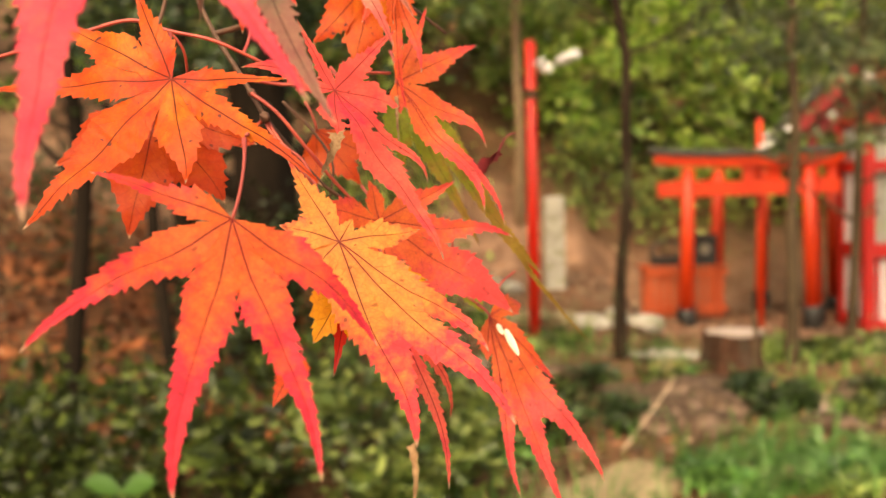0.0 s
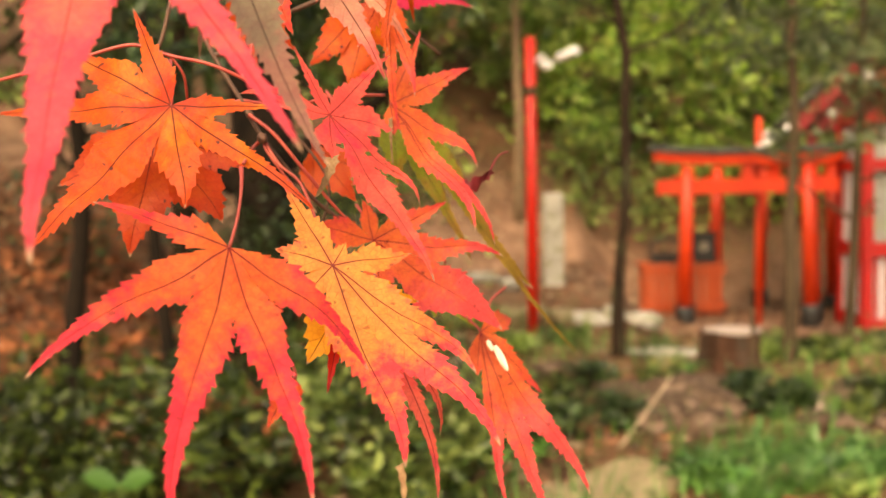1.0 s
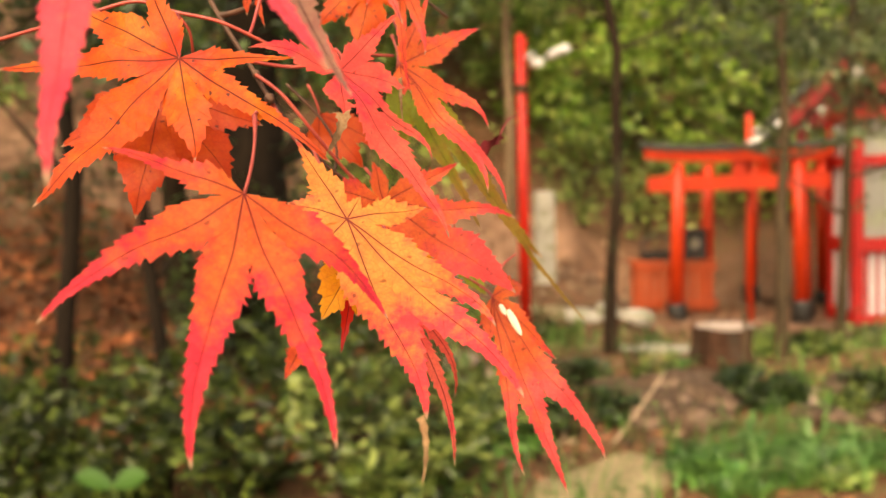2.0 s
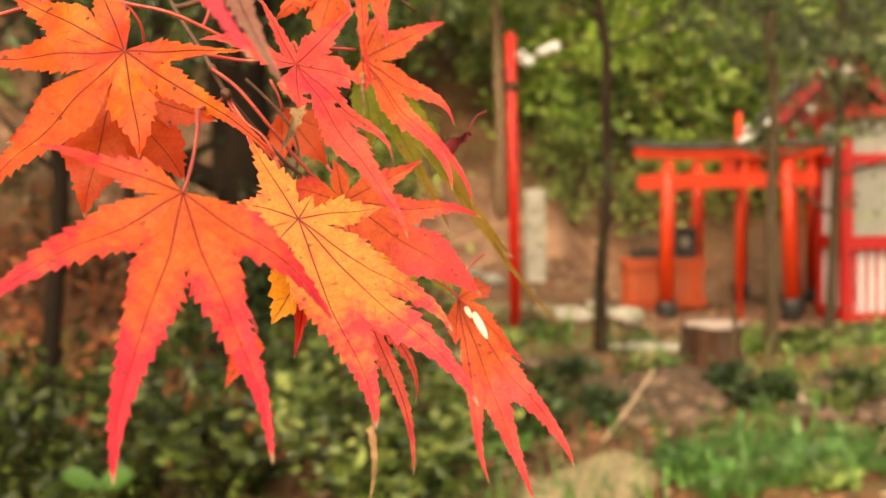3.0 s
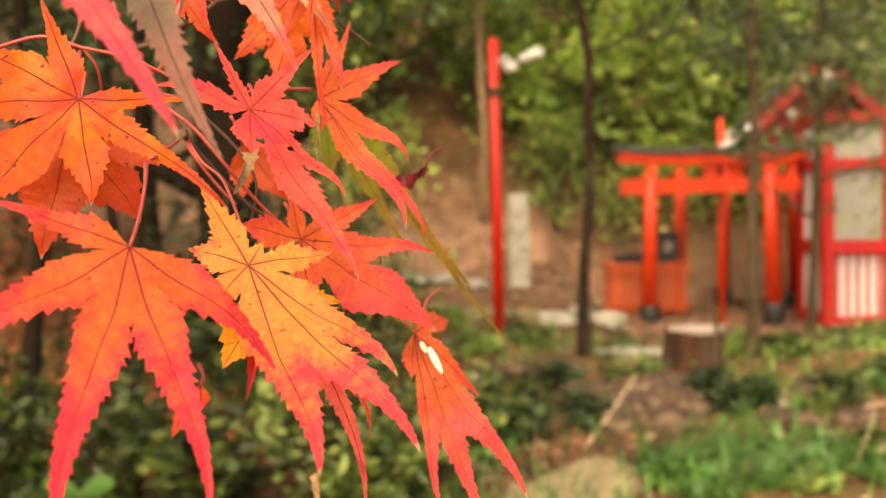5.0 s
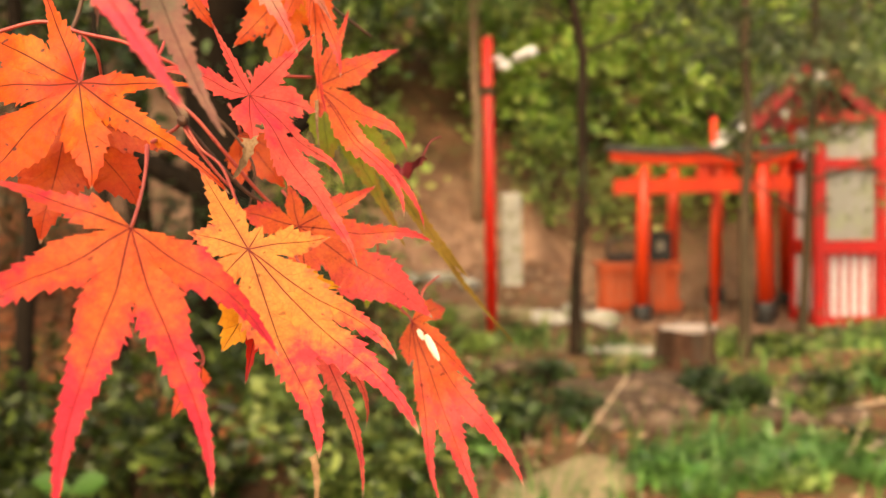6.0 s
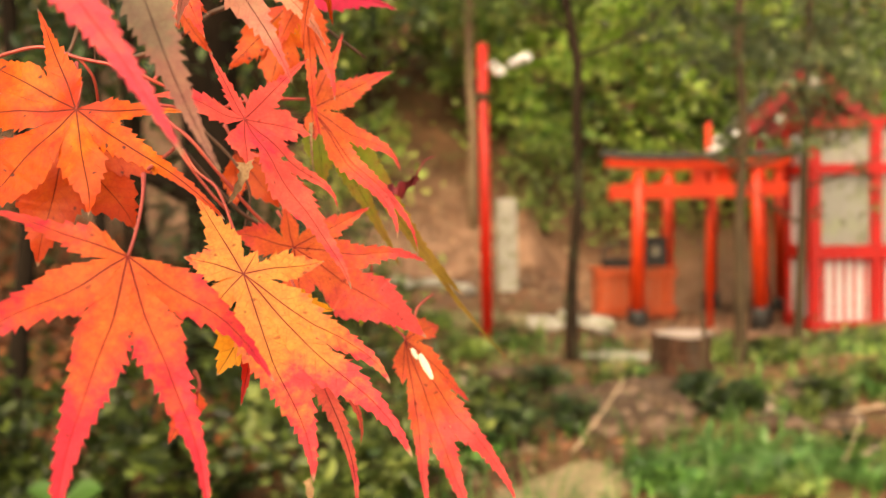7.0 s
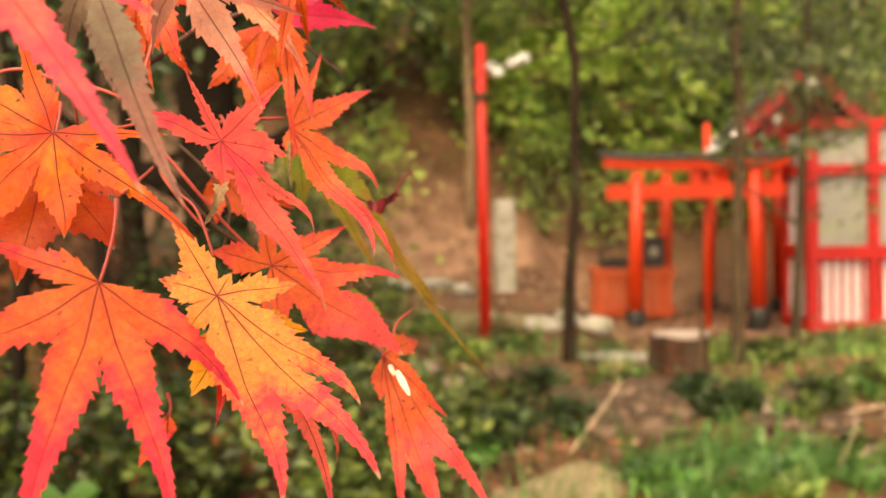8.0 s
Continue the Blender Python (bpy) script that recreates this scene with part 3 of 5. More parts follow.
for i, (x, y, s) in enumerate(((1.88, 7.4, 0.15), (1.70, 7.9, 0.14), (2.05, 7.0, 0.12))):
    rock("stone", x, y, (s * 1.5, s, s * 0.7), stone_moss, "mossy yellowish stone by the stump", 0.3, i + 31, "mossy stones")
for i, (x, y, s) in enumerate(((2.42, 6.6, 0.16), (2.75, 6.9, 0.14), (2.2, 5.8, 0.14), (2.45, 5.3, 0.15), (3.1, 7.6, 0.15), (0.75, 6.9, 0.16), (0.45, 7.6, 0.15), (0.9, 7.6, 0.2), (0.2, 8.4, 0.16), (1.95, 5.35, 0.08), (2.7, 6.1, 0.13))):
    rock("stone", x, y, (s * 1.4, s, s * 0.6), stone_pink if i in (0, 3, 6, 8, 9) else stone_brown, "weathered stone half sunk in the soil", 0.35, i + 51, "sunken stones")
for i in range(7):
    x = 0.35 + 0.30 * i
    rock("kerb_stone", x, 11.0 + 0.05 * math.sin(3 * i), (0.21, 0.14, 0.12), stone_pale if i > 3 else stone_tan, "pale tan edging stone along the low bank", 0.2, i + 71, "edging stones")
for i in range(3):
    rock("kerb_stone", 0.05 + 0.36 * i, 11.9, (0.22, 0.13, 0.08), stone_pale, "pale edging stone along the low bank", 0.2, i + 91, "edging stones")
for i, (x, y, s) in enumerate(((1.95, 9.0, 0.16), (2.2, 9.3, 0.14), (1.72, 9.1, 0.12))):
    rock("flat_stone", x, y, (s * 1.2, s * 0.8, s * 0.4), stone_pale, "flat pale stone slab", 0.1, i + 101, "flat stones")

stump = thing("tree_stump", (2.24, 8.0, hz(2.24, 8.0)), "old reddish tree stump with a pale cut top", "stump")
bm = tube([(0, 0, -0.1), (0, 0, 0.05), (0.01, 0, 0.2), (0.02, 0, 0.33)], [0.31, 0.245, 0.215, 0.225], 28)
for v in bm.verts:
    a = math.atan2(v.co.y, v.co.x)
    k = 1 + 0.08 * math.sin(5 * a) + 0.05 * math.sin(11 * a + 1)
    v.co.x *= k
    v.co.y *= k
part("trunk", bm, stump_bark, stump, "dark reddish bark")
bm = tube([(0.02, 0, 0.325), (0.02, 0, 0.345), (0.02, 0, 0.352)], [0.218, 0.226, 0.19], 28)
for v in bm.verts:
    v.co.x *= 1 + 0.06 * math.sin(3 * math.atan2(v.co.y, v.co.x))
part("cut_top", bm, cut_wood, stump, "pale greyish cut top")


def stick(a, b, r, label, mat=None):
    ob = finish("stick", tube(curve_points(a, (Vector(a) + Vector(b)) / 2 + Vector((0.03, 0, 0.02)), b, 8), [r * (1 - 0.06 * i) for i in range(9)], 8), mat or stick_pale, smooth=True)
    return tagged(ob, label, "stick", "fallen sticks")


stick((0.94, 5.6, hz(0.94, 5.6) - 0.02), (1.32, 5.9, 0.37), 0.009, "pale dry stick poking up at a slant")
stick((2.05, 6.9, -0.05), (2.10, 6.95, 0.62), 0.018, "grey upright stake in the ground", bark_grey)
stick((2.14, 7.1, -0.05), (2.16, 7.1, 0.55), 0.015, "grey upright stake in the ground", bark_grey)
stick((1.95, 5.6, 0.03), (2.5, 5.5, 0.05), 0.006, "pale dry stick lying in the grass")
stick((2.2, 5.0, 0.04), (2.5, 5.4, 0.22), 0.008, "pale dry stick lying in the grass")
stick((2.6, 6.2, 0.03), (3.3, 6.4, 0.08), 0.012, "pale dry stick lying in the grass")


# ---- trees and shrubs ----
def tree(x, y, pts, radii, bark, label, limbs=(), crown=None, leaf=0.1, mat=None, seed=0):
    """pts: the trunk above its foot; limbs: (from height share, way, length); crown: list of (centre, radii, leaves, clumps) from the foot."""
    z = hz(x, y)
    g = thing("tree", (x, y, z), label, "tree", "woodland trees")
    pts = [Vector(p) for p in pts]
    smoothpts, smoothr = [], []
    for i in range(len(pts) - 1):
        for k in range(5):
            s = k / 5
            q = pts[i].lerp(pts[i + 1], s)
            smoothpts.append(q + Vector((noise.noise(q * 1.1 + Vector((seed, 0, 0))), noise.noise(q * 1.1 + Vector((0, seed, 0))), 0)) * radii[0] * 0.5)
            smoothr.append((radii[i] * (1 - s) + radii[i + 1] * s) * (1 + 0.08 * noise.noise(q * 5)))
    smoothpts.append(pts[-1])
    smoothr.append(radii[-1])
    part("trunk", tube(smoothpts, smoothr, 12), bark, g, smooth=True)
    for at, way, length in limbs:
        k = int(at * (len(smoothpts) - 1))
        a, w = smoothpts[k], Vector(way).normalized()
        r = smoothr[k] * 0.5
        mid = a + w * length * 0.55 + Vector((0, 0, -0.06 * length))
        part("limb", tube(curve_points(a, mid, a + w * length + Vector((0, 0, 0.12 * length)), 8), [r * (1 - 0.1 * i) for i in range(9)], 7), bark, g, smooth=True)
    if crown:
        rg = np.random.default_rng(seed + 100)
        pts = np.concatenate([clumps(rg, n, c, r, k) for c, r, n, k in crown])
        leaf_cloud("crown", pts, leaf, mat, g, seed=seed, flat=0.35, slim=0.5)
    return g


tree(1.45, 8.5, [(0, 0, -0.1), (0.03, 0, 0.9), (0.07, 0, 1.8), (0.08, 0, 2.5), (-0.02, 0, 3.1), (-0.1, 0, 5.2)], [0.062, 0.047, 0.045, 0.042, 0.038, 0.03], bark_dark,
     "slender dark-barked young tree with a bare trunk", [(0.6, (0.8, 0.3, 0.4), 1.2), (0.7, (-0.7, 0.2, 0.5), 1.0)],
     [((0.3, 0.2, 4.6), (1.6, 1.2, 1.0), 1500, 40)], 0.10, green_mid, 1)
tree(3.03, 9.0, [(0, 0, -0.1), (0.02, 0, 0.9), (0.05, 0, 1.8), (0.02, 0, 2.8), (0.15, 0, 5.0)], [0.062, 0.050, 0.045, 0.042, 0.03], bark_grey,
     "slender grey-brown tree in front of the torii", [(0.52, (0.9, -0.1, 0.25), 1.3), (0.5, (-0.9, 0.2, 0.3), 0.9), (0.62, (0.6, 0.3, 0.5), 1.2)],
     [((0.60, 0.1, 2.65), (0.95, 0.5, 0.40), 620, 18), ((-0.3, 0.1, 2.95), (0.7, 0.5, 0.35), 420, 16), ((0.3, 0, 4.2), (1.6, 1.2, 0.9), 1600, 40), ((0.35, 0.1, 2.0), (0.6, 0.3, 0.14), 170, 10)], 0.075, green_grey, 2)
tree(4.15, 10.5, [(0, 0, -0.1), (0.05, 0, 1.0), (0.08, 0, 2.0), (0.2, 0, 4.5)], [0.06, 0.05, 0.045, 0.03], bark_grey,
     "thin crooked tree beside the shrine hall", [(0.6, (0.8, 0, 0.25), 1.1), (0.5, (-0.7, 0, 0.5), 1.2), (0.8, (0.5, 0, 0.6), 0.9)],
     [((0.45, 0, 2.85), (0.95, 0.5, 0.60), 760, 20), ((0.0, 0, 3.4), (1.3, 0.8, 0.5), 1200, 26), ((0.6, 0, 1.6), (0.35, 0.3, 0.5), 70, 10)], 0.08, green_grey, 3)
# crown out of view, widened to shade the undergrowth below it
tree(-2.02, 5.5, [(0, 0, -0.1), (0.03, 0, 0.8), (0.10, 0, 1.6), (0.05, 0, 2.6), (0.1, 0, 4.5)], [0.062, 0.05, 0.046, 0.04, 0.025], bark_shaded,
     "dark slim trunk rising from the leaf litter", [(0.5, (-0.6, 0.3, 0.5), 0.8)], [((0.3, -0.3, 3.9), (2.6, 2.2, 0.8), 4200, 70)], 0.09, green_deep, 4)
tree(-1.42, 5.3, [(0, 0, -0.1), (0.0, 0, 0.5), (-0.05, 0, 1.1), (-0.1, 0, 2.4)], [0.05, 0.042, 0.035, 0.02], bark_shaded,
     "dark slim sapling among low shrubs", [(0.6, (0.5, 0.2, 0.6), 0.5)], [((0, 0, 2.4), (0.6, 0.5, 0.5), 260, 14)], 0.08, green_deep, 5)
tree(-1.50, 8.6, [(0, 0, -0.1), (0.05, 0, 1.2), (0.0, 0, 2.4), (0.1, 0, 6)], [0.32, 0.27, 0.25, 0.16], bark_shaded,
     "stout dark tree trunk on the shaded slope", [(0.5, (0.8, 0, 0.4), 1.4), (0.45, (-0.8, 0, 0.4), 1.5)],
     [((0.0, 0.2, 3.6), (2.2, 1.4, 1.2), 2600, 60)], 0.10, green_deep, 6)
tree(1.16, 15.5, [(0, 0, -0.1), (0.0, 0, 2.0), (-0.05, 0, 5.0)], [0.08, 0.065, 0.05], bark_pale,
     "pale straight trunk on the slope", [(0.7, (0.7, 0, 0.5), 1.4)], [((0, 0, 4.4), (2.0, 1.4, 1.4), 2200, 50)], 0.13, green_mid, 7)

# evergreens on the slope behind the shrine
slope = [(-6.5, 12.5, 2.6, 1.6), (-4.2, 14.5, 3.0, 2.2), (-2.2, 16.5, 2.6, 2.0), (-0.4, 17.5, 2.2, 2.2), (1.6, 18.2, 2.0, 1.8), (3.0, 17.4, 1.9, 1.4), (4.4, 18.4, 2.2, 1.4),
         (5.8, 17.6, 2.2, 1.3), (7.6, 17.0, 2.6, 1.5), (9.5, 16.0, 2.6, 1.8), (-3.2, 20.5, 3.2, 2.6), (0.6, 21.5, 3.2, 2.6), (4.2, 22.0, 3.2, 2.6), (7.6, 21.5, 3.2, 2.6), (-7.5, 18.0, 3.4, 2.6), (11.0, 20.0, 3.4, 2.6)]
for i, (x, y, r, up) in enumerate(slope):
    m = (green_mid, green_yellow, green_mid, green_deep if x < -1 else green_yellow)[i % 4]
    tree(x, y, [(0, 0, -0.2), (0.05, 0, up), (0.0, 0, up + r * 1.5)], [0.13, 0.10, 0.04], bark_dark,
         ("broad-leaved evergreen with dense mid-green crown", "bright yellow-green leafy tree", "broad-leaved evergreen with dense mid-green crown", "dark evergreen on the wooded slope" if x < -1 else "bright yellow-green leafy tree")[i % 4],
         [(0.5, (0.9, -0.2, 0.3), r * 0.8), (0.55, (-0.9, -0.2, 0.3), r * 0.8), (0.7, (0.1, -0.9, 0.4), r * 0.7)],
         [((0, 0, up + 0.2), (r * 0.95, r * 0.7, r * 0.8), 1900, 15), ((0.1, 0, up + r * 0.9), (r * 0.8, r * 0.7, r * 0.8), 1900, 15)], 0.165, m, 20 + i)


def shrub(x, y, r, h, n, leaf, mat, label, seed, group="shrubs"):
    z = hz(x, y)
    g = thing("shrub", (x, y, z), label, "shrub", group)
    rg = np.random.default_rng(seed)
    for k in range(5):
        a = rg.uniform(0, 6.28)
        e = (r * 0.6 * math.cos(a), r * 0.6 * math.sin(a), h * rg.uniform(0.6, 0.95))
        part("stem", tube(curve_points((0, 0, -0.05), (e[0] * 0.2, e[1] * 0.2, h * 0.6), e, 5), [0.010, 0.009, 0.008, 0.006, 0.005, 0.003], 6), bark_dark, g)
    leaf_cloud("foliage", clumps(rg, n, (0, 0, h * 0.55), (r, r, h * 0.55), 18, 0.25), leaf, mat, g, flat=0.5, slim=0.55, seed=seed)
    return g


# evergreens added mostly out of view, to block light from the left slope
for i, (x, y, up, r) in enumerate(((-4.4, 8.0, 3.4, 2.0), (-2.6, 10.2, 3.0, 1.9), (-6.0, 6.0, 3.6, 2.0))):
    tree(x, y, [(0, 0, -0.2), (0.06, 0, up * 0.5), (0, 0, up + r)], [0.15, 0.12, 0.05], bark_dark, "added evergreen whose dense crown shades the left slope",
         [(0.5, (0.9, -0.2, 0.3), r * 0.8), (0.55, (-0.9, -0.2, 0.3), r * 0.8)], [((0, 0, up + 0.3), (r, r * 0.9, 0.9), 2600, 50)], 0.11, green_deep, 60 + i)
k = 0
# thickets added to stand for the slope's deep shade, most with dark leaves
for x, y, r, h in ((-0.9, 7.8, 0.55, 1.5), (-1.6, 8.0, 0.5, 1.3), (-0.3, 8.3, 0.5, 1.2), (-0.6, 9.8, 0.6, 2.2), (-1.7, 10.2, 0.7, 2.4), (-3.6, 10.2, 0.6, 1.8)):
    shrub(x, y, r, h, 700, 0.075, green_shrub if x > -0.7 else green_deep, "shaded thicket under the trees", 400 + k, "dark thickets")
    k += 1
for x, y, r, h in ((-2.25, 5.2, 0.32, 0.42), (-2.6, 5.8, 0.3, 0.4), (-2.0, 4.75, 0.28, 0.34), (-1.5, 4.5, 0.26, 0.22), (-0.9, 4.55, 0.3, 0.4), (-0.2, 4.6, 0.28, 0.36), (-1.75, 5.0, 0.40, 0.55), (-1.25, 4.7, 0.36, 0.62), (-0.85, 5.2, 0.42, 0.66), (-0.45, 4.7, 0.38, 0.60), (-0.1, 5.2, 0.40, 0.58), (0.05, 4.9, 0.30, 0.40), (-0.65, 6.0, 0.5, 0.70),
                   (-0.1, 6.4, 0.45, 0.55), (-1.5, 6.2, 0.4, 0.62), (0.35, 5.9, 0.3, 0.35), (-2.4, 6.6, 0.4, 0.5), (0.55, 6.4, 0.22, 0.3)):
    shrub(x, y, r, h, 430, 0.07, green_shrub if x > -0.6 and y < 6.1 else green_shaded, "low leafy green shrub in the undergrowth", 200 + k)
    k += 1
for x, y, r, h in ((3.15, 10.2, 0.35, 0.35), (3.75, 9.8, 0.4, 0.26), (4.3, 9.4, 0.45, 0.26), (3.35, 9.0, 0.22, 0.2), (3.5, 7.2, 0.22, 0.22), (4.9, 10.4, 0.4, 0.26),
                   (0.6, 9.2, 0.22, 0.2), (1.15, 9.5, 0.2, 0.2), (0.35, 10.2, 0.2, 0.22), (-0.6, 9.5, 0.5, 0.6)):
    shrub(x, y, r, h, 330, 0.075, green_shrub if k % 2 else green_mid, "low green shrub between the stones", 200 + k)
    k += 1
for x, y, r, h in ((1.32, 5.0, 0.16, 0.15), (0.3, 5.5, 0.2, 0.2)):
    shrub(x, y, r, h, 420, 0.06, green_bright, "clump of fresh bright green ground plants", 200 + k, "ground plants")
    k += 1
for x, y, r, h, m in ((2.45, 5.2, 0.2, 0.16, green_shrub), (2.15, 6.3, 0.12, 0.2, green_deep), (1.9, 4.75, 0.12, 0.09, green_mid), (1.05, 6.0, 0.14, 0.2, green_deep), (1.95, 6.05, 0.12, 0.2, green_deep), (1.55, 7.3, 0.16, 0.2, green_shrub), (1.05, 7.2, 0.18, 0.22, green_deep), (2.35, 6.0, 0.15, 0.16, green_shrub), (2.75, 6.5, 0.18, 0.2, green_shaded), (1.95, 6.6, 0.12, 0.22, green_deep), (0.75, 5.9, 0.2, 0.34, green_deep)):
    shrub(x, y, r, h, 260, 0.06, m, "patchy weeds and low plants", 200 + k, "ground plants")
    k += 1

for x, y, r, h in ((-0.2, 15.6, 0.7, 1.3), (2.3, 15.9, 0.7, 1.5), (-1.2, 14.4, 0.6, 1.1), (3.4, 16.4, 0.8, 1.4), (5.0, 16.8, 0.8, 1.5)):
    shrub(x, y, r, h, 620, 0.10, (green_mid, green_yellow)[k % 2], "leafy undergrowth shrub on the slope", 200 + k, "slope shrubs")
    k += 1

# grass blades
rng = np.random.default_rng(9)
n = 3400
gx, gy = rng.uniform(0.0, 4.5, n), 4.4 + 6.1 * rng.uniform(0, 1, n) ** 1.5
keep = np.sin(2.3 * gx + 1) * np.sin(1.9 * gy) + rng.normal(size=n) * 0.4 > 0.15
gx, gy = gx[keep], gy[keep]
bm = bmesh.new()
for x, y in zip(gx, gy):
    z, a, hgt = hz(x, y), rng.uniform(0, 6.28), rng.uniform(0.10, 0.26)
    lean = Vector((math.cos(a), math.sin(a), 0)) * hgt * rng.uniform(0.2, 0.7)
    w = Vector((-math.sin(a), math.cos(a), 0)) * 0.006
    b = Vector((x, y, z - 0.01))
    q = [b - w, b + w, b + lean * 0.35 + w * 0.8 + Vector((0, 0, hgt * 0.6)), b + lean * 0.35 - w * 0.8 + Vector((0, 0, hgt * 0.6)), b + lean + Vector((0, 0, hgt))]
    v = [bm.verts.new(p) for p in q]
    bm.faces.new(v[:4])
    bm.faces.new((v[3], v[2], v[4]))
tagged(finish("grass", bm, green_bright), "sparse fresh green grass blades among the stones", "grass", kind="stuff")


def tuft(x, y, n, h, seed, mat):
    """A clump of arching strap leaves."""
    rg = random.Random(seed)
    bm = bmesh.new()
    for _ in range(n):
        a, far, up = rg.uniform(0, 6.283), h * rg.uniform(0.35, 1.1), h * rg.uniform(0.6, 1.1)
        d = Vector((math.cos(a), math.sin(a), 0))
        side = Vector((-d.y, d.x, 0)) * rg.uniform(0.006, 0.011)
        o = d * rg.uniform(0, 0.05)
        prev = None
        for k in range(6):
            u = k / 5
            c = o + d * far * u ** 1.5 + Vector((0, 0, up * (1.75 * u - 1.05 * u * u) - 0.02))
            w = side * (1 - u ** 3) + side * 0.05
            row = [bm.verts.new(c - w), bm.verts.new(c + Vector((0, 0, -0.004))), bm.verts.new(c + w)]
            if prev:
                bm.faces.new((prev[0], prev[1], row[1], row[0]))
                bm.faces.new((prev[1], prev[2], row[2], row[1]))
            prev = row
    ob = finish("grass_tuft", bm, mat, smooth=True)
    ob.location = (x, y, hz(x, y))
    return tagged(ob, "clump of arching fresh green strap leaves", "grass tuft", "strap-leaved tufts")


rng = np.random.default_rng(12)
for i in range(25):
    u = rng.uniform(0, 1)
    x, y = 1.34 + 1.0 * u + 0.06 * rng.normal(), 4.6 + 0.7 * rng.uniform(0, 1) + 0.25 * u
    tuft(x, y, 34, rng.uniform(0.13, 0.24), 700 + i, green_strap if i % 3 else green_bright)
for i in range(13):
    x, y = rng.uniform(1.7, 3.6), rng.uniform(5.3, 8.4)
    tuft(x, y, 22, rng.uniform(0.14, 0.28), 760 + i, green_shrub if i % 2 else green_strap)


def seedling(x, y, z, size, label):
    """A seedling with two broad leaves on a short stem."""
    g = thing("seedling", (x, y, hz(x, y)), label, "seedling", "broad-leaved seedlings")
    h = z - hz(x, y)
    part("stem", tube([(0, 0, -0.03), (0.005, 0, h * 0.6), (0, 0, h)], [0.006, 0.005, 0.004], 8), green_mid, g)
    for s in (-1, 1):
        bm = bmesh.new()
        rows = []
        for i in range(9):
            u = i / 8
            w = 0.30 * size * math.sin(math.pi * min(1, u * 0.96 + 0.03)) ** 0.8
            c = Vector((s * size * u, -0.02 * u, h + size * (0.55 * u - 0.25 * u * u)))
            rows.append([bm.verts.new(c + Vector((0, 0.25 * w, w))), bm.verts.new(c), bm.verts.new(c + Vector((0, 0.1 * w, -w)))])
        for a, b in zip(rows, rows[1:]):
            bm.faces.new((a[0], a[1], b[1], b[0]))
            bm.faces.new((a[1], a[2], b[2], b[1]))
        part("leaf", bm, green_bright, g, smooth=True)
    return g


seedling(-1.36, 4.22, 0.25, 0.15, "bright green seedling with two broad leaves")


# ---- the maple spray close to the camera ----
branch = thing("maple_tree", (0, 0, 0), "maple tree with a low spray of red, orange and pink leaves", "maple tree")


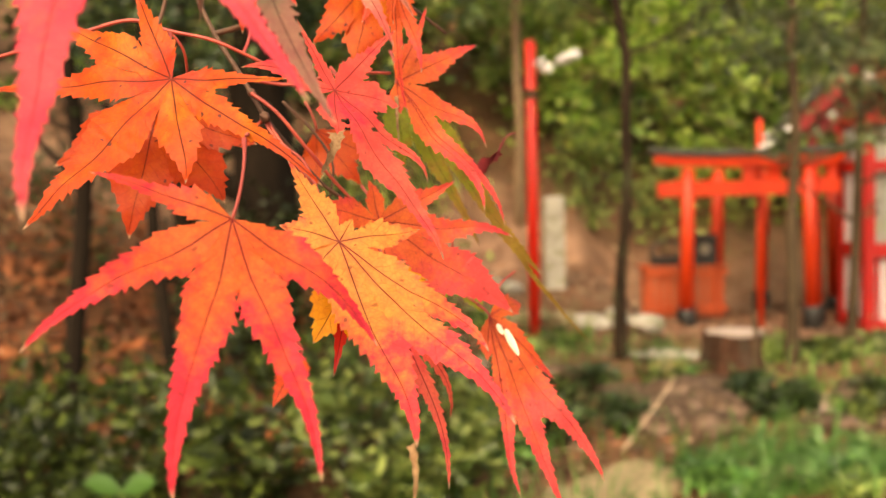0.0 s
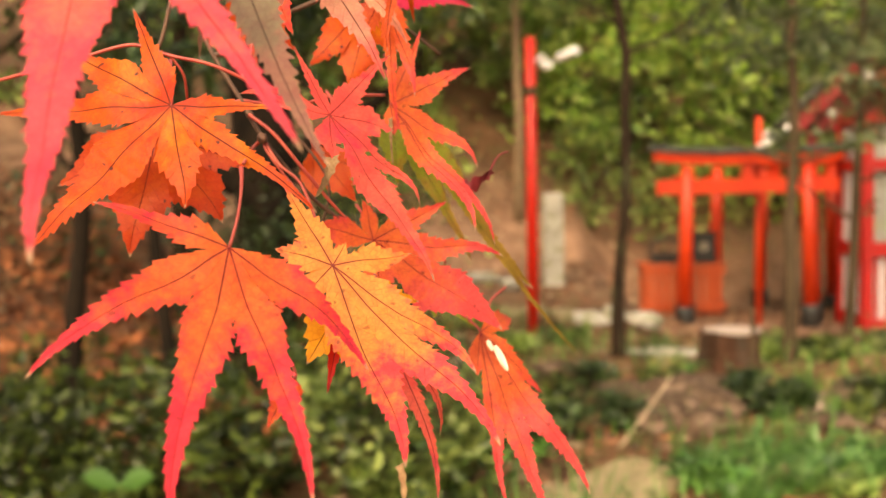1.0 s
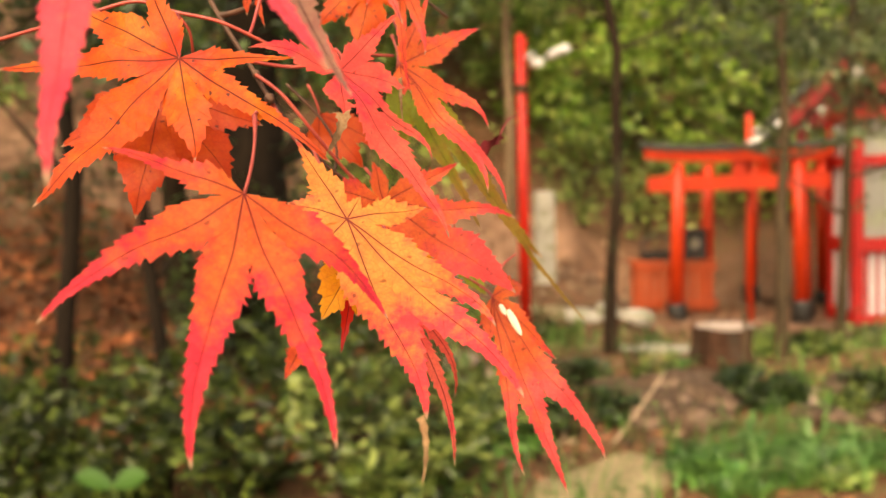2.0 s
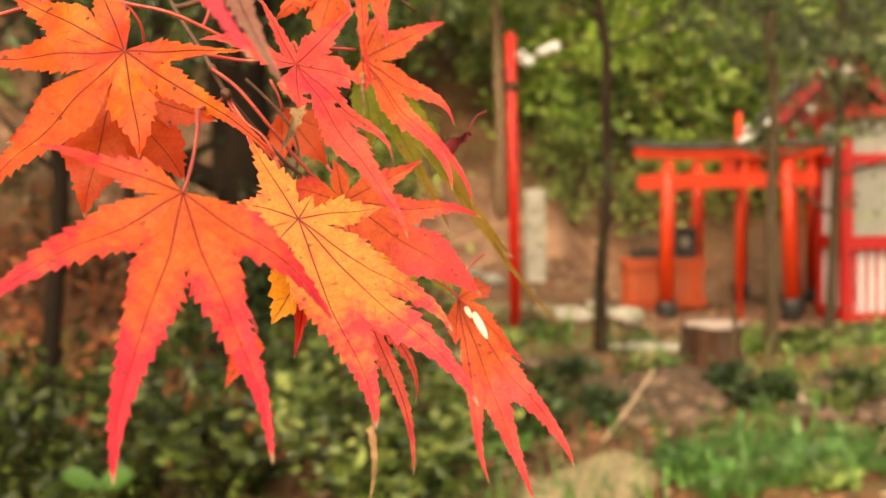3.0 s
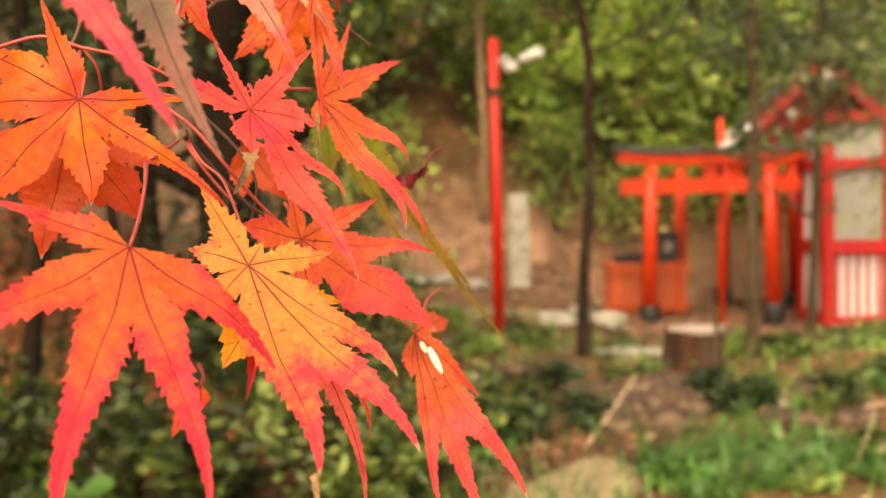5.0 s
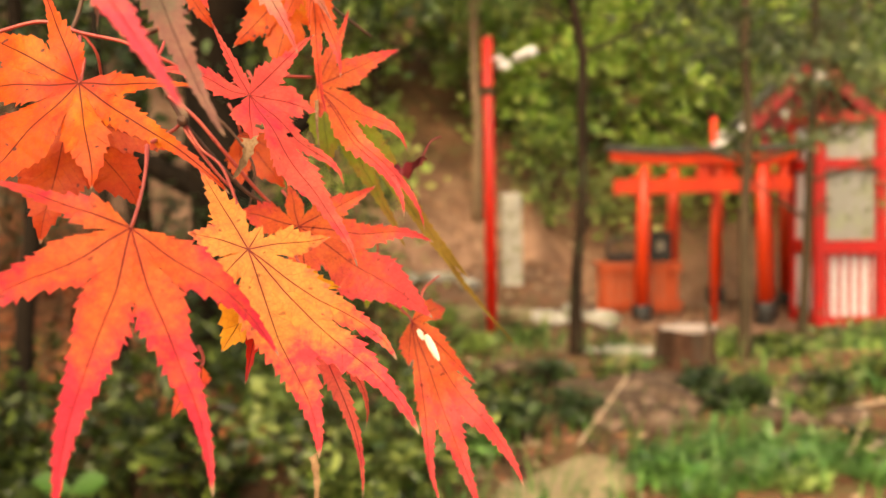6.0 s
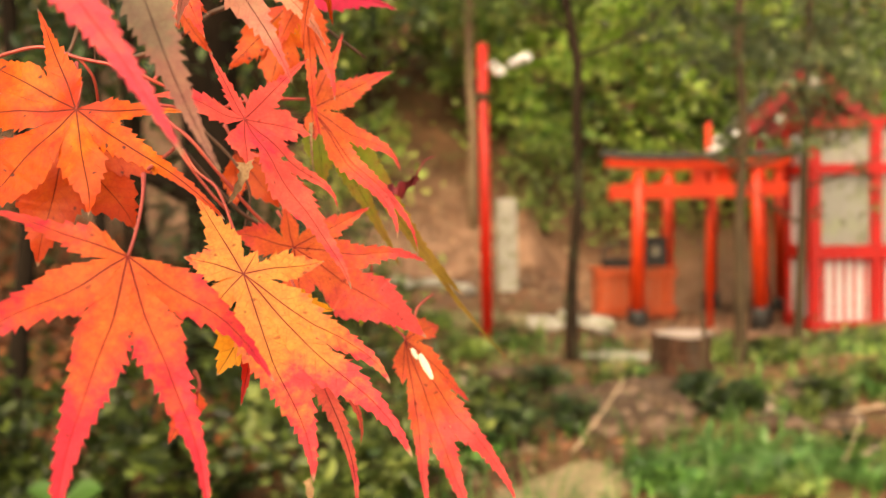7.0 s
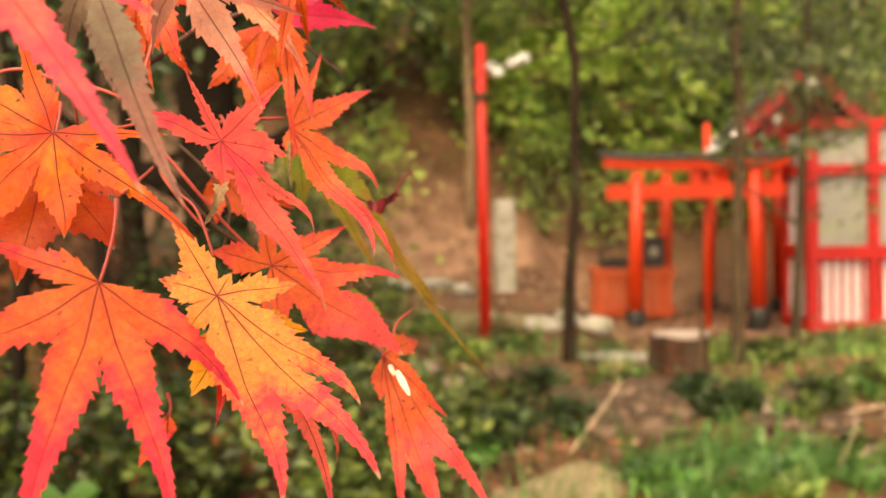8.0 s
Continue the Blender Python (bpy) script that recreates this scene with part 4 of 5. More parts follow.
def maple_leaf(place, turn, lobes, mat, stalk_end, label="", tail=None, seed=0, holes=(), web=0.36):
    """A palmate leaf. Lobes: the way in degrees, length, width, rise out of the plane and sideways bow, in centimetres; web: how far out the lobes stay joined."""
    rg = random.Random(seed + int(abs(place[0]) * 1e5))
    ways = sorted(lobes)
    gaps = [((ways[(i + 1) % len(ways)][0] - ways[i][0]) % 360, i) for i in range(len(ways))]
    first = (max(gaps)[1] + 1) % len(ways)
    ways = ways[first:] + ways[:first]
    angles = []
    for w in ways:
        a = w[0]
        while angles and a < angles[-1]:
            a += 360
        angles.append(a)
    notch = []
    for i in range(len(ways) - 1):
        g = math.radians(max(angles[i + 1] - angles[i], 4)) / 2
        short = min(ways[i][1], ways[i + 1][1])
        r = 1.28 * web * (ways[i][2] + ways[i + 1][2]) / 4 / math.sin(min(g, 1.5))
        r = max(0.16 * short, min(r, web * short))
        notch.append((r * math.cos(g), r * math.sin(g), r, g))
    bm = bmesh.new()
    lay = [bm.verts.layers.float.new(k) for k in ("along", "off", "reach")]
    cup = rg.uniform(0.05, 0.17) * rg.choice((1, 1, -1))
    ph = rg.uniform(0, 6.28)
    for i, (way, L, W, rise, bow) in enumerate(ways):
        a = math.radians(angles[i])
        ca, sa = math.cos(a), math.sin(a)
        hm = W / 2
        count = max(9, round(L / 0.33))
        wander = [0.3 * math.sin(2.1 * k + i + ph) for k in range(count + 1)]
        wander[0] = wander[-1] = 0.0
        marks = [(k + wander[k] * (1 - p) + wander[k + 1] * p + p) / count for k in range(count) for p in (0.0, 0.28, 0.42, 0.5, 0.78, 0.92)] + [1.0]
        spring = rg.uniform(0, 6)
        ovate = max(0.0, min(1.0, (W / L - 0.24) / 0.2))
        first_notch = max([notch[k][0] for k in (i - 1, i) if 0 <= k < len(notch)] or [0.2 * L]) / L
        sides = {}
        for s in (-1, 1):          # -1: clockwise edge, 1: anticlockwise edge
            k = i if s > 0 else i - 1
            inner = 0 <= k < len(notch)
            n0, h0 = (notch[k][0], notch[k][1]) if inner else (0.0, 0.0)
            tall = [0.35 + 0.95 * rg.random() for _ in range(count + 2)]
            edge = []
            for j, u in enumerate(marks):
                x, push = L * u, 0.0
                if x <= n0:
                    h = h0 * x / n0 if n0 > 0 else 0
                else:
                    top = max(0.30 + 0.22 * ovate, n0 / L + 0.05)
                    if u < top:
                        v = (u - n0 / L) / (top - n0 / L)
                        h = h0 + (hm - h0) * (math.sin(v * math.pi / 2) if h0 <= hm else v)
                    else:
                        v = (u - top) / (1 - top)
                        h = hm * ((1 - ovate) * (0.60 * (1 - v) ** 2.1 + 0.40 * (1 - v) ** 0.62) + ovate * (1 - v ** 1.3) * (1 - 0.4 * v))
                    h *= 1 + 0.06 * math.sin(7 * u + spring + s)
                    if inner:
                        h = min(h, x * math.tan(min(notch[k][3], 1.3)) * 1.06 + 0.01)
                    fade = min(1, (x - n0) / 0.3) * min(1, (1 - u) / 0.06)
                    q = j // 6 + (0.0, 0.28, 0.42, 0.5, 0.78, 0.92)[j % 6] + (0.5 if s < 0 else 0.0)
                    p = q % 1.0
                    bite = (p / 0.78) ** 1.3 if p <= 0.781 else 2.2 * (1 - p) if p > 0.8 else 1.0
                    amp = min(0.135, 0.33 * h + 0.012) * fade * tall[int(q + 1e-6)]
                    push = amp * 0.55 * bite
                    h = max(0.0, h + amp * (bite - 0.45))
                edge.append((h, push))
            sides[s] = edge
        rows = []
        for j, u in enumerate(marks):
            row = []
            for s, f in ((-1, 1.0), (-1, 0.66), (-1, 0.33), (0, 0.0), (1, 0.33), (1, 0.66), (1, 1.0)):
                h, push = (sides[s][j][0] * f * s, sides[s][j][1] * (f == 1.0)) if s else (0.0, 0.0)
                x = L * u + push
                w = max(0.0, (u - first_notch) / (1 - first_notch))
                y = h + bow * 5.2 * w ** 1.6 * (1 - w)
                z = rise * u * u + cup * abs(h) * (0.4 + u) - 0.05 * h * h + 0.05 * math.sin(1.7 * x + ph + i) * min(1, x) + 0.05 * math.sin(2.6 * x + 2.3 * h + ph) * min(1, x) + 0.014 * math.cos(6.2832 * (x - 1.15 * abs(h)) / 0.42) * min(1, abs(h) * 4) * (1 - u)
                v = bm.verts.new((0.01 * (ca * x - sa * y), 0.01 * (sa * x + ca * y), 0.01 * z))
                v[lay[0]], v[lay[1]], v[lay[2]] = u, h, x
                row.append(v)
            rows.append(row)
        for r0, r1 in zip(rows, rows[1:]):
            for j in range(6):
                bm.faces.new((r0[j], r1[j], r1[j + 1], r0[j + 1]))
    bmesh.ops.dissolve_degenerate(bm, dist=1e-6, edges=bm.edges)
    if holes:
        gone = [f for f in bm.faces if any(((f.calc_center_median() - Vector((hx, hy, 0)) * 0.01).to_2d().length < r * 0.01 * (0.7 + 0.5 * noise.noise(f.calc_center_median() * 900))) for hx, hy, r in holes)]
        bmesh.ops.delete(bm, geom=gone, context='FACES')
    leaf = part("leaf", bm, mat, branch, label, True)
    m = pose(*place, *turn)
    leaf.matrix_basis = m
    back = m.inverted()
    end = back @ Vector(stalk_end)
    sway = end * 0.5 + Vector((0.002, -0.001, 0.002))
    part("stalk", tube(curve_points((0, 0, -0.0003), sway, end, 8), [0.0005, 0.00045, 0.00045, 0.00045, 0.00045, 0.00045, 0.0005, 0.0006, 0.0007], 7), stalk_red, leaf, "thin reddish stalk", True)
    if tail:
        a = math.radians(tail[0])
        bm = bmesh.new()
        prev = None
        for j in range(15):
            u = j / 14
            x = tail[1] - 0.25 + u * tail[2]
            w = tail[3] * (1 - u) ** 0.6 * (0.75 + 0.35 * (j % 3 == 0))
            c = Vector((x * math.cos(a) - u * u * tail[4] * math.sin(a), x * math.sin(a) + u * u * tail[4] * math.cos(a), tail[5] + 0.15 * math.sin(5 * u)))
            side = Vector((-math.sin(a), math.cos(a), 0.7 * math.cos(4 * u)))
            row = [bm.verts.new((c - side * w) * 0.01), bm.verts.new((c + Vector((0, 0, -0.4 * w))) * 0.01), bm.verts.new((c + side * w) * 0.01)]
            if prev:
                bm.faces.new((prev[0], row[0], row[1], prev[1]))
                bm.faces.new((prev[1], row[1], row[2], prev[2]))
            prev = row
        part("dry_tip", bm, dry_brown, leaf, "curled dry brown tip", True)
    return leaf


maple_leaf((-0.0462, 0.2697, 1.4409), (56.4, 1.6, 14.5), [(158, 3.7, 0.91, -0.01, -0.11), (-143, 5.92, 1.4, 0.1, -0.33), (-101, 7.62, 1.58, 0.94, -0.30), (-77, 7.28, 1.42, 0.56, 0.27), (-42, 4.73, 1.3, -0.99, 0.3)], leaf_orange_red, (-0.0462, 0.2887, 1.4619), "orange-red serrated maple leaf with dark ribs")
maple_leaf((-0.0755, 0.3287, 1.4829), (65.4, 2.7, -12.5), [(121, 4.18, 0.99, 0.06, 0.0), (155, 4.99, 1.55, 0.07, 0.0), (-176, 6.18, 1.41, 0.05, 0.0), (-125, 6.27, 2.04, 0.1, -0.04), (-70, 3.76, 1.58, 0.11, 0.06), (-33, 6.56, 0.95, 0.2, 0.18), (0, 3.77, 0.78, 0.0, 0.0)], leaf_orange, (-0.0794, 0.3437, 1.4990), "orange maple leaf with dark veins and specks", web=0.54)
maple_leaf((-0.0240, 0.3117, 1.4328), (58.8, 1.3, 0.0), [(121, 3.29, 1.02, 0.01, -0.0), (161, 1.92, 1.13, -0.01, 0.0), (-128, 1.5, 0.9, -0.3, 0.0), (-70, 6.91, 1.8, 1.05, 0.25), (-50, 7.6, 1.7, 0.78, 0.33), (-38, 5.45, 1.4, -0.26, 0.33), (14, 2.41, 1.05, -0.35, -0.06), (64, 0.86, 0.55, 0.0, 0.0)], leaf_yellow_orange, (-0.0287, 0.3337, 1.4396), "yellow-orange maple leaf with reddish points and a curled dry tip", tail=(-71, 7.0, 1.7, 0.12, -0.55, 1.0), web=0.47)
maple_leaf((-0.0284, 0.3537, 1.4810), (59.2, -2.1, 33.7), [(99, 3.04, 0.55, -0.01, 0.04), (165, 3.19, 1.0, 0.06, -0.36), (-105, 2.0, 1.3, 0.06, 0.0), (-76, 6.81, 1.77, 0.13, 0.19), (-55, 4.32, 0.95, -0.42, 0.45), (-15, 2.42, 1.8, 0.0, 0.0), (38, 4.07, 0.94, 0.05, 0.07)], leaf_pink, (-0.0316, 0.3737, 1.4909), "coral-pink maple leaf with insect holes and a dry lobe", tail=(-108, 2.0, 1.7, 0.26, -0.45, 0.1), holes=((-0.06, -1.32, 0.2), (0.97, -1.58, 0.15), (1.8, -0.75, 0.14)), web=0.46)
maple_leaf((-0.0098, 0.3977, 1.4880), (66.4, 0.1, 10.8), [(67, 3.63, 0.75, 0.02, -0.08), (-89, 1.4, 0.72, 0.02, 0.0), (-63, 6.01, 1.12, 0.08, 0.45), (-58, 6.74, 0.8, -0.45, 0.45), (-38, 4.1, 1.1, -0.5, 0.45), (28, 3.78, 1.22, -0.32, 0.05)], leaf_orange_pink, (-0.0136, 0.4337, 1.5116), "light orange maple leaf with pink points", tail=(-97, 0.9, 2.0, 0.09, 0.25, 0.15), web=0.42)
maple_leaf((0.0232, 0.4057, 1.3989), (67.3, 1.9, 5.2), [(36, 2.11, 1.0, -2.5, 0.0), (-41, 3.45, 0.9, -0.95, -0.02), (-58, 7.48, 1.43, 0.14, 0.27), (-72, 7.94, 1.19, 0.22, -0.01), (-83, 6.94, 0.88, 0.22, -0.16), (-95, 1.79, 0.86, 0.02, 0.0)], leaf_orange_pink, (0.0192, 0.4137, 1.4025), "light orange maple leaf with pink points", web=0.48)
maple_leaf((-0.0640, 0.2287, 1.5255), (66.6, 1.3, 0.0), [(-119, 6.13, 1.38, 0.22, 0.0), (-89, 9.31, 2.19, 0.69, -0.21), (-55, 8.5, 1.36, 0.37, 0.12), (-31, 5.56, 1.24, 0.07, 0.0)], leaf_magenta, (-0.0673, 0.2437, 1.5420), "magenta-pink maple leaf hanging close")
maple_leaf((-0.0405, 0.2537, 1.5136), (65.1, 1.3, -0.0), [(-126, 1.95, 0.71, -2.42, 0.0), (-66, 6.7, 1.15, 0.68, -0.12)], leaf_withered, (-0.0413, 0.2737, 1.5290), "withered greyish-brown maple leaf")
maple_leaf((-0.0252, 0.2887, 1.5202), (82.5, 1.3, 0.0), [(-151, 2.09, 0.84, -3.87, 0.0), (-60, 4.1, 1.05, 0.01, 0.12), (-7, 2.98, 0.81, -1.92, 0.0)], leaf_dusty, (-0.0281, 0.3037, 1.5351), "dusty pink half-dried maple leaf")
maple_leaf((-0.0920, 0.3717, 1.4773), (78.6, 0.8, 6.0), [(-150, 3.94, 1.85, 0.02, 0.0), (-101, 4.61, 2.27, 0.03, -0.08), (-55, 4.07, 2.42, 0.01, 0.12), (-20, 3.67, 1.7, 0.0, 0.0)], leaf_orange_shaded, (-0.0902, 0.3837, 1.4975), "deep orange maple leaf in shade", web=0.45)
maple_leaf((-0.0167, 0.3857, 1.4368), (74.2, 1.6, 11.1), [(167, 2.29, 1.23, 0.01, -0.08), (104, 1.63, 0.7, -0.0, -0.08), (28, 3.25, 1.08, 0.01, 0.0), (-7, 5.0, 1.21, 0.01, 0.25), (-36, 5.9, 2.43, 0.0, 0.13), (-84, 2.69, 1.22, 0.02, 0.0)], leaf_orange_pink, (-0.0243, 0.4037, 1.4498), "light orange maple leaf with pink points", web=0.48)
maple_leaf((-0.0203, 0.322, 1.4241), (66.0, 1.7, 6.3), [(-118, 2.71, 1.55, 0.2, 0.0), (-96, 2.25, 1.3, 0.1, 0.0), (-5, 2.25, 1.0, -0.5, 0.0), (-65, 1.94, 1.0, 0.0, 0.0)], leaf_yellow, (-0.0192, 0.335, 1.4287), "golden yellow maple leaf behind the others")
maple_leaf((-0.0117, 0.3517, 1.4173), (78.0, 1.8, 6.1), [(-75, 6.95, 0.96, 0.46, 0.37), (-66, 4.98, 0.7, -1.0, 0.45)], leaf_pink, (-0.0174, 0.3587, 1.4321), "coral-pink maple leaf")
maple_leaf((-0.0127, 0.4537, 1.4932), (86.1, -1.1, 22.5), [(-88, 3.63, 1.46, -0.0, 0.0), (-53, 10.76, 1.78, 0.04, -0.2), (-54, 14.85, 0.65, 0.1, -0.25), (-64, 7.98, 1.22, -0.01, 0.0)], leaf_green, (-0.0152, 0.4637, 1.5090), "yellow-green maple leaf turning red")
maple_leaf((-0.0181, 0.4137, 1.5301), (79.9, 1.3, 0.0), [(-131, 3.58, 1.56, 0.01, 0.0), (-102, 3.62, 2.13, 0.01, 0.0), (-62, 2.35, 1.88, 0.0, 0.0)], leaf_orange, (-0.0210, 0.4237, 1.5499), "orange maple leaf with dark veins and specks")
maple_leaf((-0.0108, 0.3887, 1.5287), (79.3, 1.3, 0.0), [(-115, 2.35, 0.84, 0.01, 0.0), (-74, 4.16, 0.95, 0.02, 0.17), (-83, 5.23, 0.63, -0.94, -0.13)], leaf_orange_pink, (-0.0110, 0.4037, 1.5488), "light orange maple leaf with pink points")
maple_leaf((-0.0197, 0.4337, 1.5389), (90.0, 1.3, 0.0), [(-10, 4.41, 1.32, 0.0, 0.19), (23, 3.47, 1.19, 0.0, 0.0)], leaf_crimson, (-0.0200, 0.4437, 1.5549), "dark crimson maple leaf")
maple_leaf((-0.0645, 0.3937, 1.5372), (90.0, 1.3, 0.0), [(-68, 2.16, 0.96, 0.0, 0.0), (-55, 3.53, 1.21, 0.0, -0.09), (-91, 3.07, 1.09, 0.0, 0.0)], leaf_orange_shaded, (-0.0640, 0.3937, 1.5514), "deep orange maple leaf in shade")
maple_leaf((-0.0457, 0.4437, 1.4742), (80.5, 1.3, 0.0), [(-51, 3.06, 1.42, 0.01, 0.0), (-27, 3.71, 1.19, 0.0, 0.0), (-89, 2.39, 1.09, 0.01, 0.0)], leaf_orange_shaded, (-0.0501, 0.4437, 1.4860), "deep orange maple leaf in shade")
maple_leaf((0.0097, 0.4437, 1.4233), (80.4, 1.3, 0.0), [(-63, 3.09, 1.32, 0.01, -0.14), (-101, 2.42, 1.18, 0.01, 0.0)], leaf_green, (0.0076, 0.4437, 1.4329), "yellow-green maple leaf turning red")
maple_leaf((-0.0038, 0.3685, 1.5407), (78.9, 0.4, 0.0), [(-97, 3.87, 0.67, 0.02, -0.12), (-80, 2.53, 0.61, -0.94, 0.0), (-26, 2.0, 0.82, -1.88, 0.0)], leaf_orange_shaded, (-0.0038, 0.3885, 1.5577), "deep orange maple leaf in shade")
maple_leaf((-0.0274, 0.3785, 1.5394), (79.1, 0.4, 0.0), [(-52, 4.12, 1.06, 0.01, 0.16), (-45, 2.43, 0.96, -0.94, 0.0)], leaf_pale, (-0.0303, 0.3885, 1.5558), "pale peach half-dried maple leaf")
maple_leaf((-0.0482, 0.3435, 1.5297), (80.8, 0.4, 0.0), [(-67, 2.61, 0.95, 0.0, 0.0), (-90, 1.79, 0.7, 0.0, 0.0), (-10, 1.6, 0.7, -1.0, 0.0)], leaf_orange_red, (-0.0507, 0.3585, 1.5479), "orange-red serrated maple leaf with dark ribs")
maple_leaf((-0.0655, 0.3985, 1.5401), (82.0, 0.5, 0.0), [(-80, 3.91, 0.74, 0.01, -0.09), (-95, 2.95, 0.89, -0.97, 0.0), (-42, 2.55, 0.79, 0.0, 0.0)], leaf_orange_shaded, (-0.0671, 0.4085, 1.5592), "deep orange maple leaf in shade")
maple_leaf((-0.0233, 0.335, 1.4182), (76.0, 1.3, 0.0), [(-99, 2.92, 0.75, 0.1, 0.0), (-44, 2.2, 0.8, -0.5, 0.0)], leaf_red, (-0.0222, 0.35, 1.4244), "deep red maple leaf behind the others")
maple_leaf((-0.0305, 0.272, 1.4059), (62.0, 1.3, 0.0), [(-114, 1.52, 0.62, 0.0, 0.0), (-87, 0.74, 0.5, 0.0, 0.0)], leaf_orange_red, (-0.0347, 0.29, 1.408), "small orange-red maple leaf half hidden")


def twig(pts, r0, r1, mat=twig_brown, label="", name="twig"):
    q = []
    v = [Vector(p) for p in pts]
    for i in range(len(v) - 1):
        p0, p1, p2, p3 = v[max(i - 1, 0)], v[i], v[i + 1], v[min(i + 2, len(v) - 1)]
        for k in range(6):
            s = k / 6
            q.append(0.5 * ((2 * p1) + (p2 - p0) * s + (2 * p0 - 5 * p1 + 4 * p2 - p3) * s * s + (3 * p1 - p0 - 3 * p2 + p3) * s ** 3))
    q.append(v[-1])
    n = len(q) - 1
    return part(name, tube(q, [r0 + (r1 - r0) * i / n for i in range(n + 1)], 8), mat, branch, label, True)


twig([(-0.1585, 0.3737, 1.4943), (-0.1346, 0.3687, 1.4992), (-0.1152, 0.3637, 1.5030), (-0.0978, 0.3637, 1.5071), (-0.0846, 0.3637, 1.5032), (-0.0713, 0.3637, 1.5001), (-0.0604, 0.3657, 1.4954), (-0.0445, 0.3737, 1.4873)], 0.0007, 0.0006, stalk_red)
twig([(-0.0846, 0.3637, 1.5032), (-0.0806, 0.3657, 1.4968), (-0.0810, 0.3717, 1.4889)], 0.0005, 0.0005, stalk_red)
twig([(-0.0604, 0.3657, 1.4954), (-0.0598, 0.3737, 1.5013), (-0.0549, 0.3837, 1.5247)], 0.0006, 0.0006, stalk_red)
twig([(-0.0896, 0.4137, 1.5532), (-0.0854, 0.4057, 1.5258), (-0.0770, 0.3987, 1.5076), (-0.0661, 0.3937, 1.4901), (-0.0574, 0.3887, 1.4754), (-0.0482, 0.3937, 1.4627), (-0.0377, 0.3987, 1.4501), (-0.0246, 0.4037, 1.4408)], 0.001, 0.0007, twig_brown)
twig([(-0.0574, 0.3887, 1.4754), (-0.0507, 0.3837, 1.4654), (-0.0422, 0.3787, 1.4580), (-0.0339, 0.3637, 1.4419)], 0.0006, 0.0005, stalk_red)
twig([(-0.0574, 0.3887, 1.4754), (-0.0550, 0.3857, 1.4697), (-0.0449, 0.3837, 1.4562), (-0.0390, 0.3837, 1.4499)], 0.0006, 0.0005, stalk_red)
twig([(-0.0617, 0.3857, 1.4840), (-0.0524, 0.3837, 1.4766), (-0.0417, 0.3837, 1.4632), (-0.0314, 0.3887, 1.4498), (-0.0217, 0.3937, 1.4392)], 0.0007, 0.0006, stalk_red)
twig([(-0.0574, 0.3887, 1.4754), (-0.0606, 0.3857, 1.4718), (-0.0484, 0.3037, 1.4637)], 0.0007, 0.0006, stalk_red)
twig([(-0.0661, 0.3937, 1.4901), (-0.0754, 0.3887, 1.4877), (-0.0845, 0.3837, 1.4854)], 0.0006, 0.0005, stalk_red)
twig([(-0.0661, 0.3937, 1.4901), (-0.0482, 0.3987, 1.4881), (-0.0297, 0.3837, 1.4901), (-0.0125, 0.4037, 1.4921)], 0.0007, 0.0006, stalk_red)
twig([(-0.0770, 0.3987, 1.5076), (-0.0652, 0.4037, 1.5123), (-0.0492, 0.4137, 1.5265)], 0.0012, 0.0009, twig_brown)
twig([(-0.0854, 0.4057, 1.5258), (-0.0920, 0.4037, 1.5339), (-0.0967, 0.3987, 1.5143), (-0.1009, 0.3937, 1.5033)], 0.0009, 0.0007, twig_brown)
twig([(-0.0246, 0.4037, 1.4408), (-0.0124, 0.4137, 1.4298), (0.0070, 0.4187, 1.4112), (0.0198, 0.4187, 1.4020)], 0.0006, 0.0005, stalk_red)
twig([(0.0272, 0.4237, 1.4012), (0.0284, 0.4257, 1.4090), (0.0351, 0.4297, 1.4143)], 0.0007, 0.0004, stalk_red)
twig([(-0.0549, 0.4137, 1.4834), (-0.0421, 0.4137, 1.4700), (-0.0359, 0.4137, 1.4567), (-0.0397, 0.4137, 1.4392)], 0.0006, 0.0005, twig_brown)
twig([(-0.0492, 0.4137, 1.5265), (-0.0235, 0.4237, 1.5368), (-0.0109, 0.4337, 1.5274), (0.0094, 0.4437, 1.5126)], 0.001, 0.0006, twig_brown)

def samara(a, b, w, label):
    """A maple seed with its papery wing."""
    a, b = Vector(a), Vector(b)
    bm = bmesh.new()
    d = (b - a)
    s = Vector((d.z, 0, -d.x)).normalized()
    prev = None
    for i in range(11):
        u = i / 10
        h = w * (0.45 + 0.55 * math.sin(math.pi * u ** 0.8)) * (1 if u < 0.95 else 0.5)
        c = a + d * u
        row = [bm.verts.new(c - s * h + Vector((0, 0.0004, 0))), bm.verts.new(c + Vector((0, -0.0006, 0))), bm.verts.new(c + s * h + Vector((0, 0.0004, 0)))]
        if prev:
            bm.faces.new((prev[0], row[0], row[1], prev[1]))
            bm.faces.new((prev[1], row[1], row[2], prev[2]))
        prev = row
    seed = part("winged_seed", bm, samara_cream, branch, label, True)
    return seed


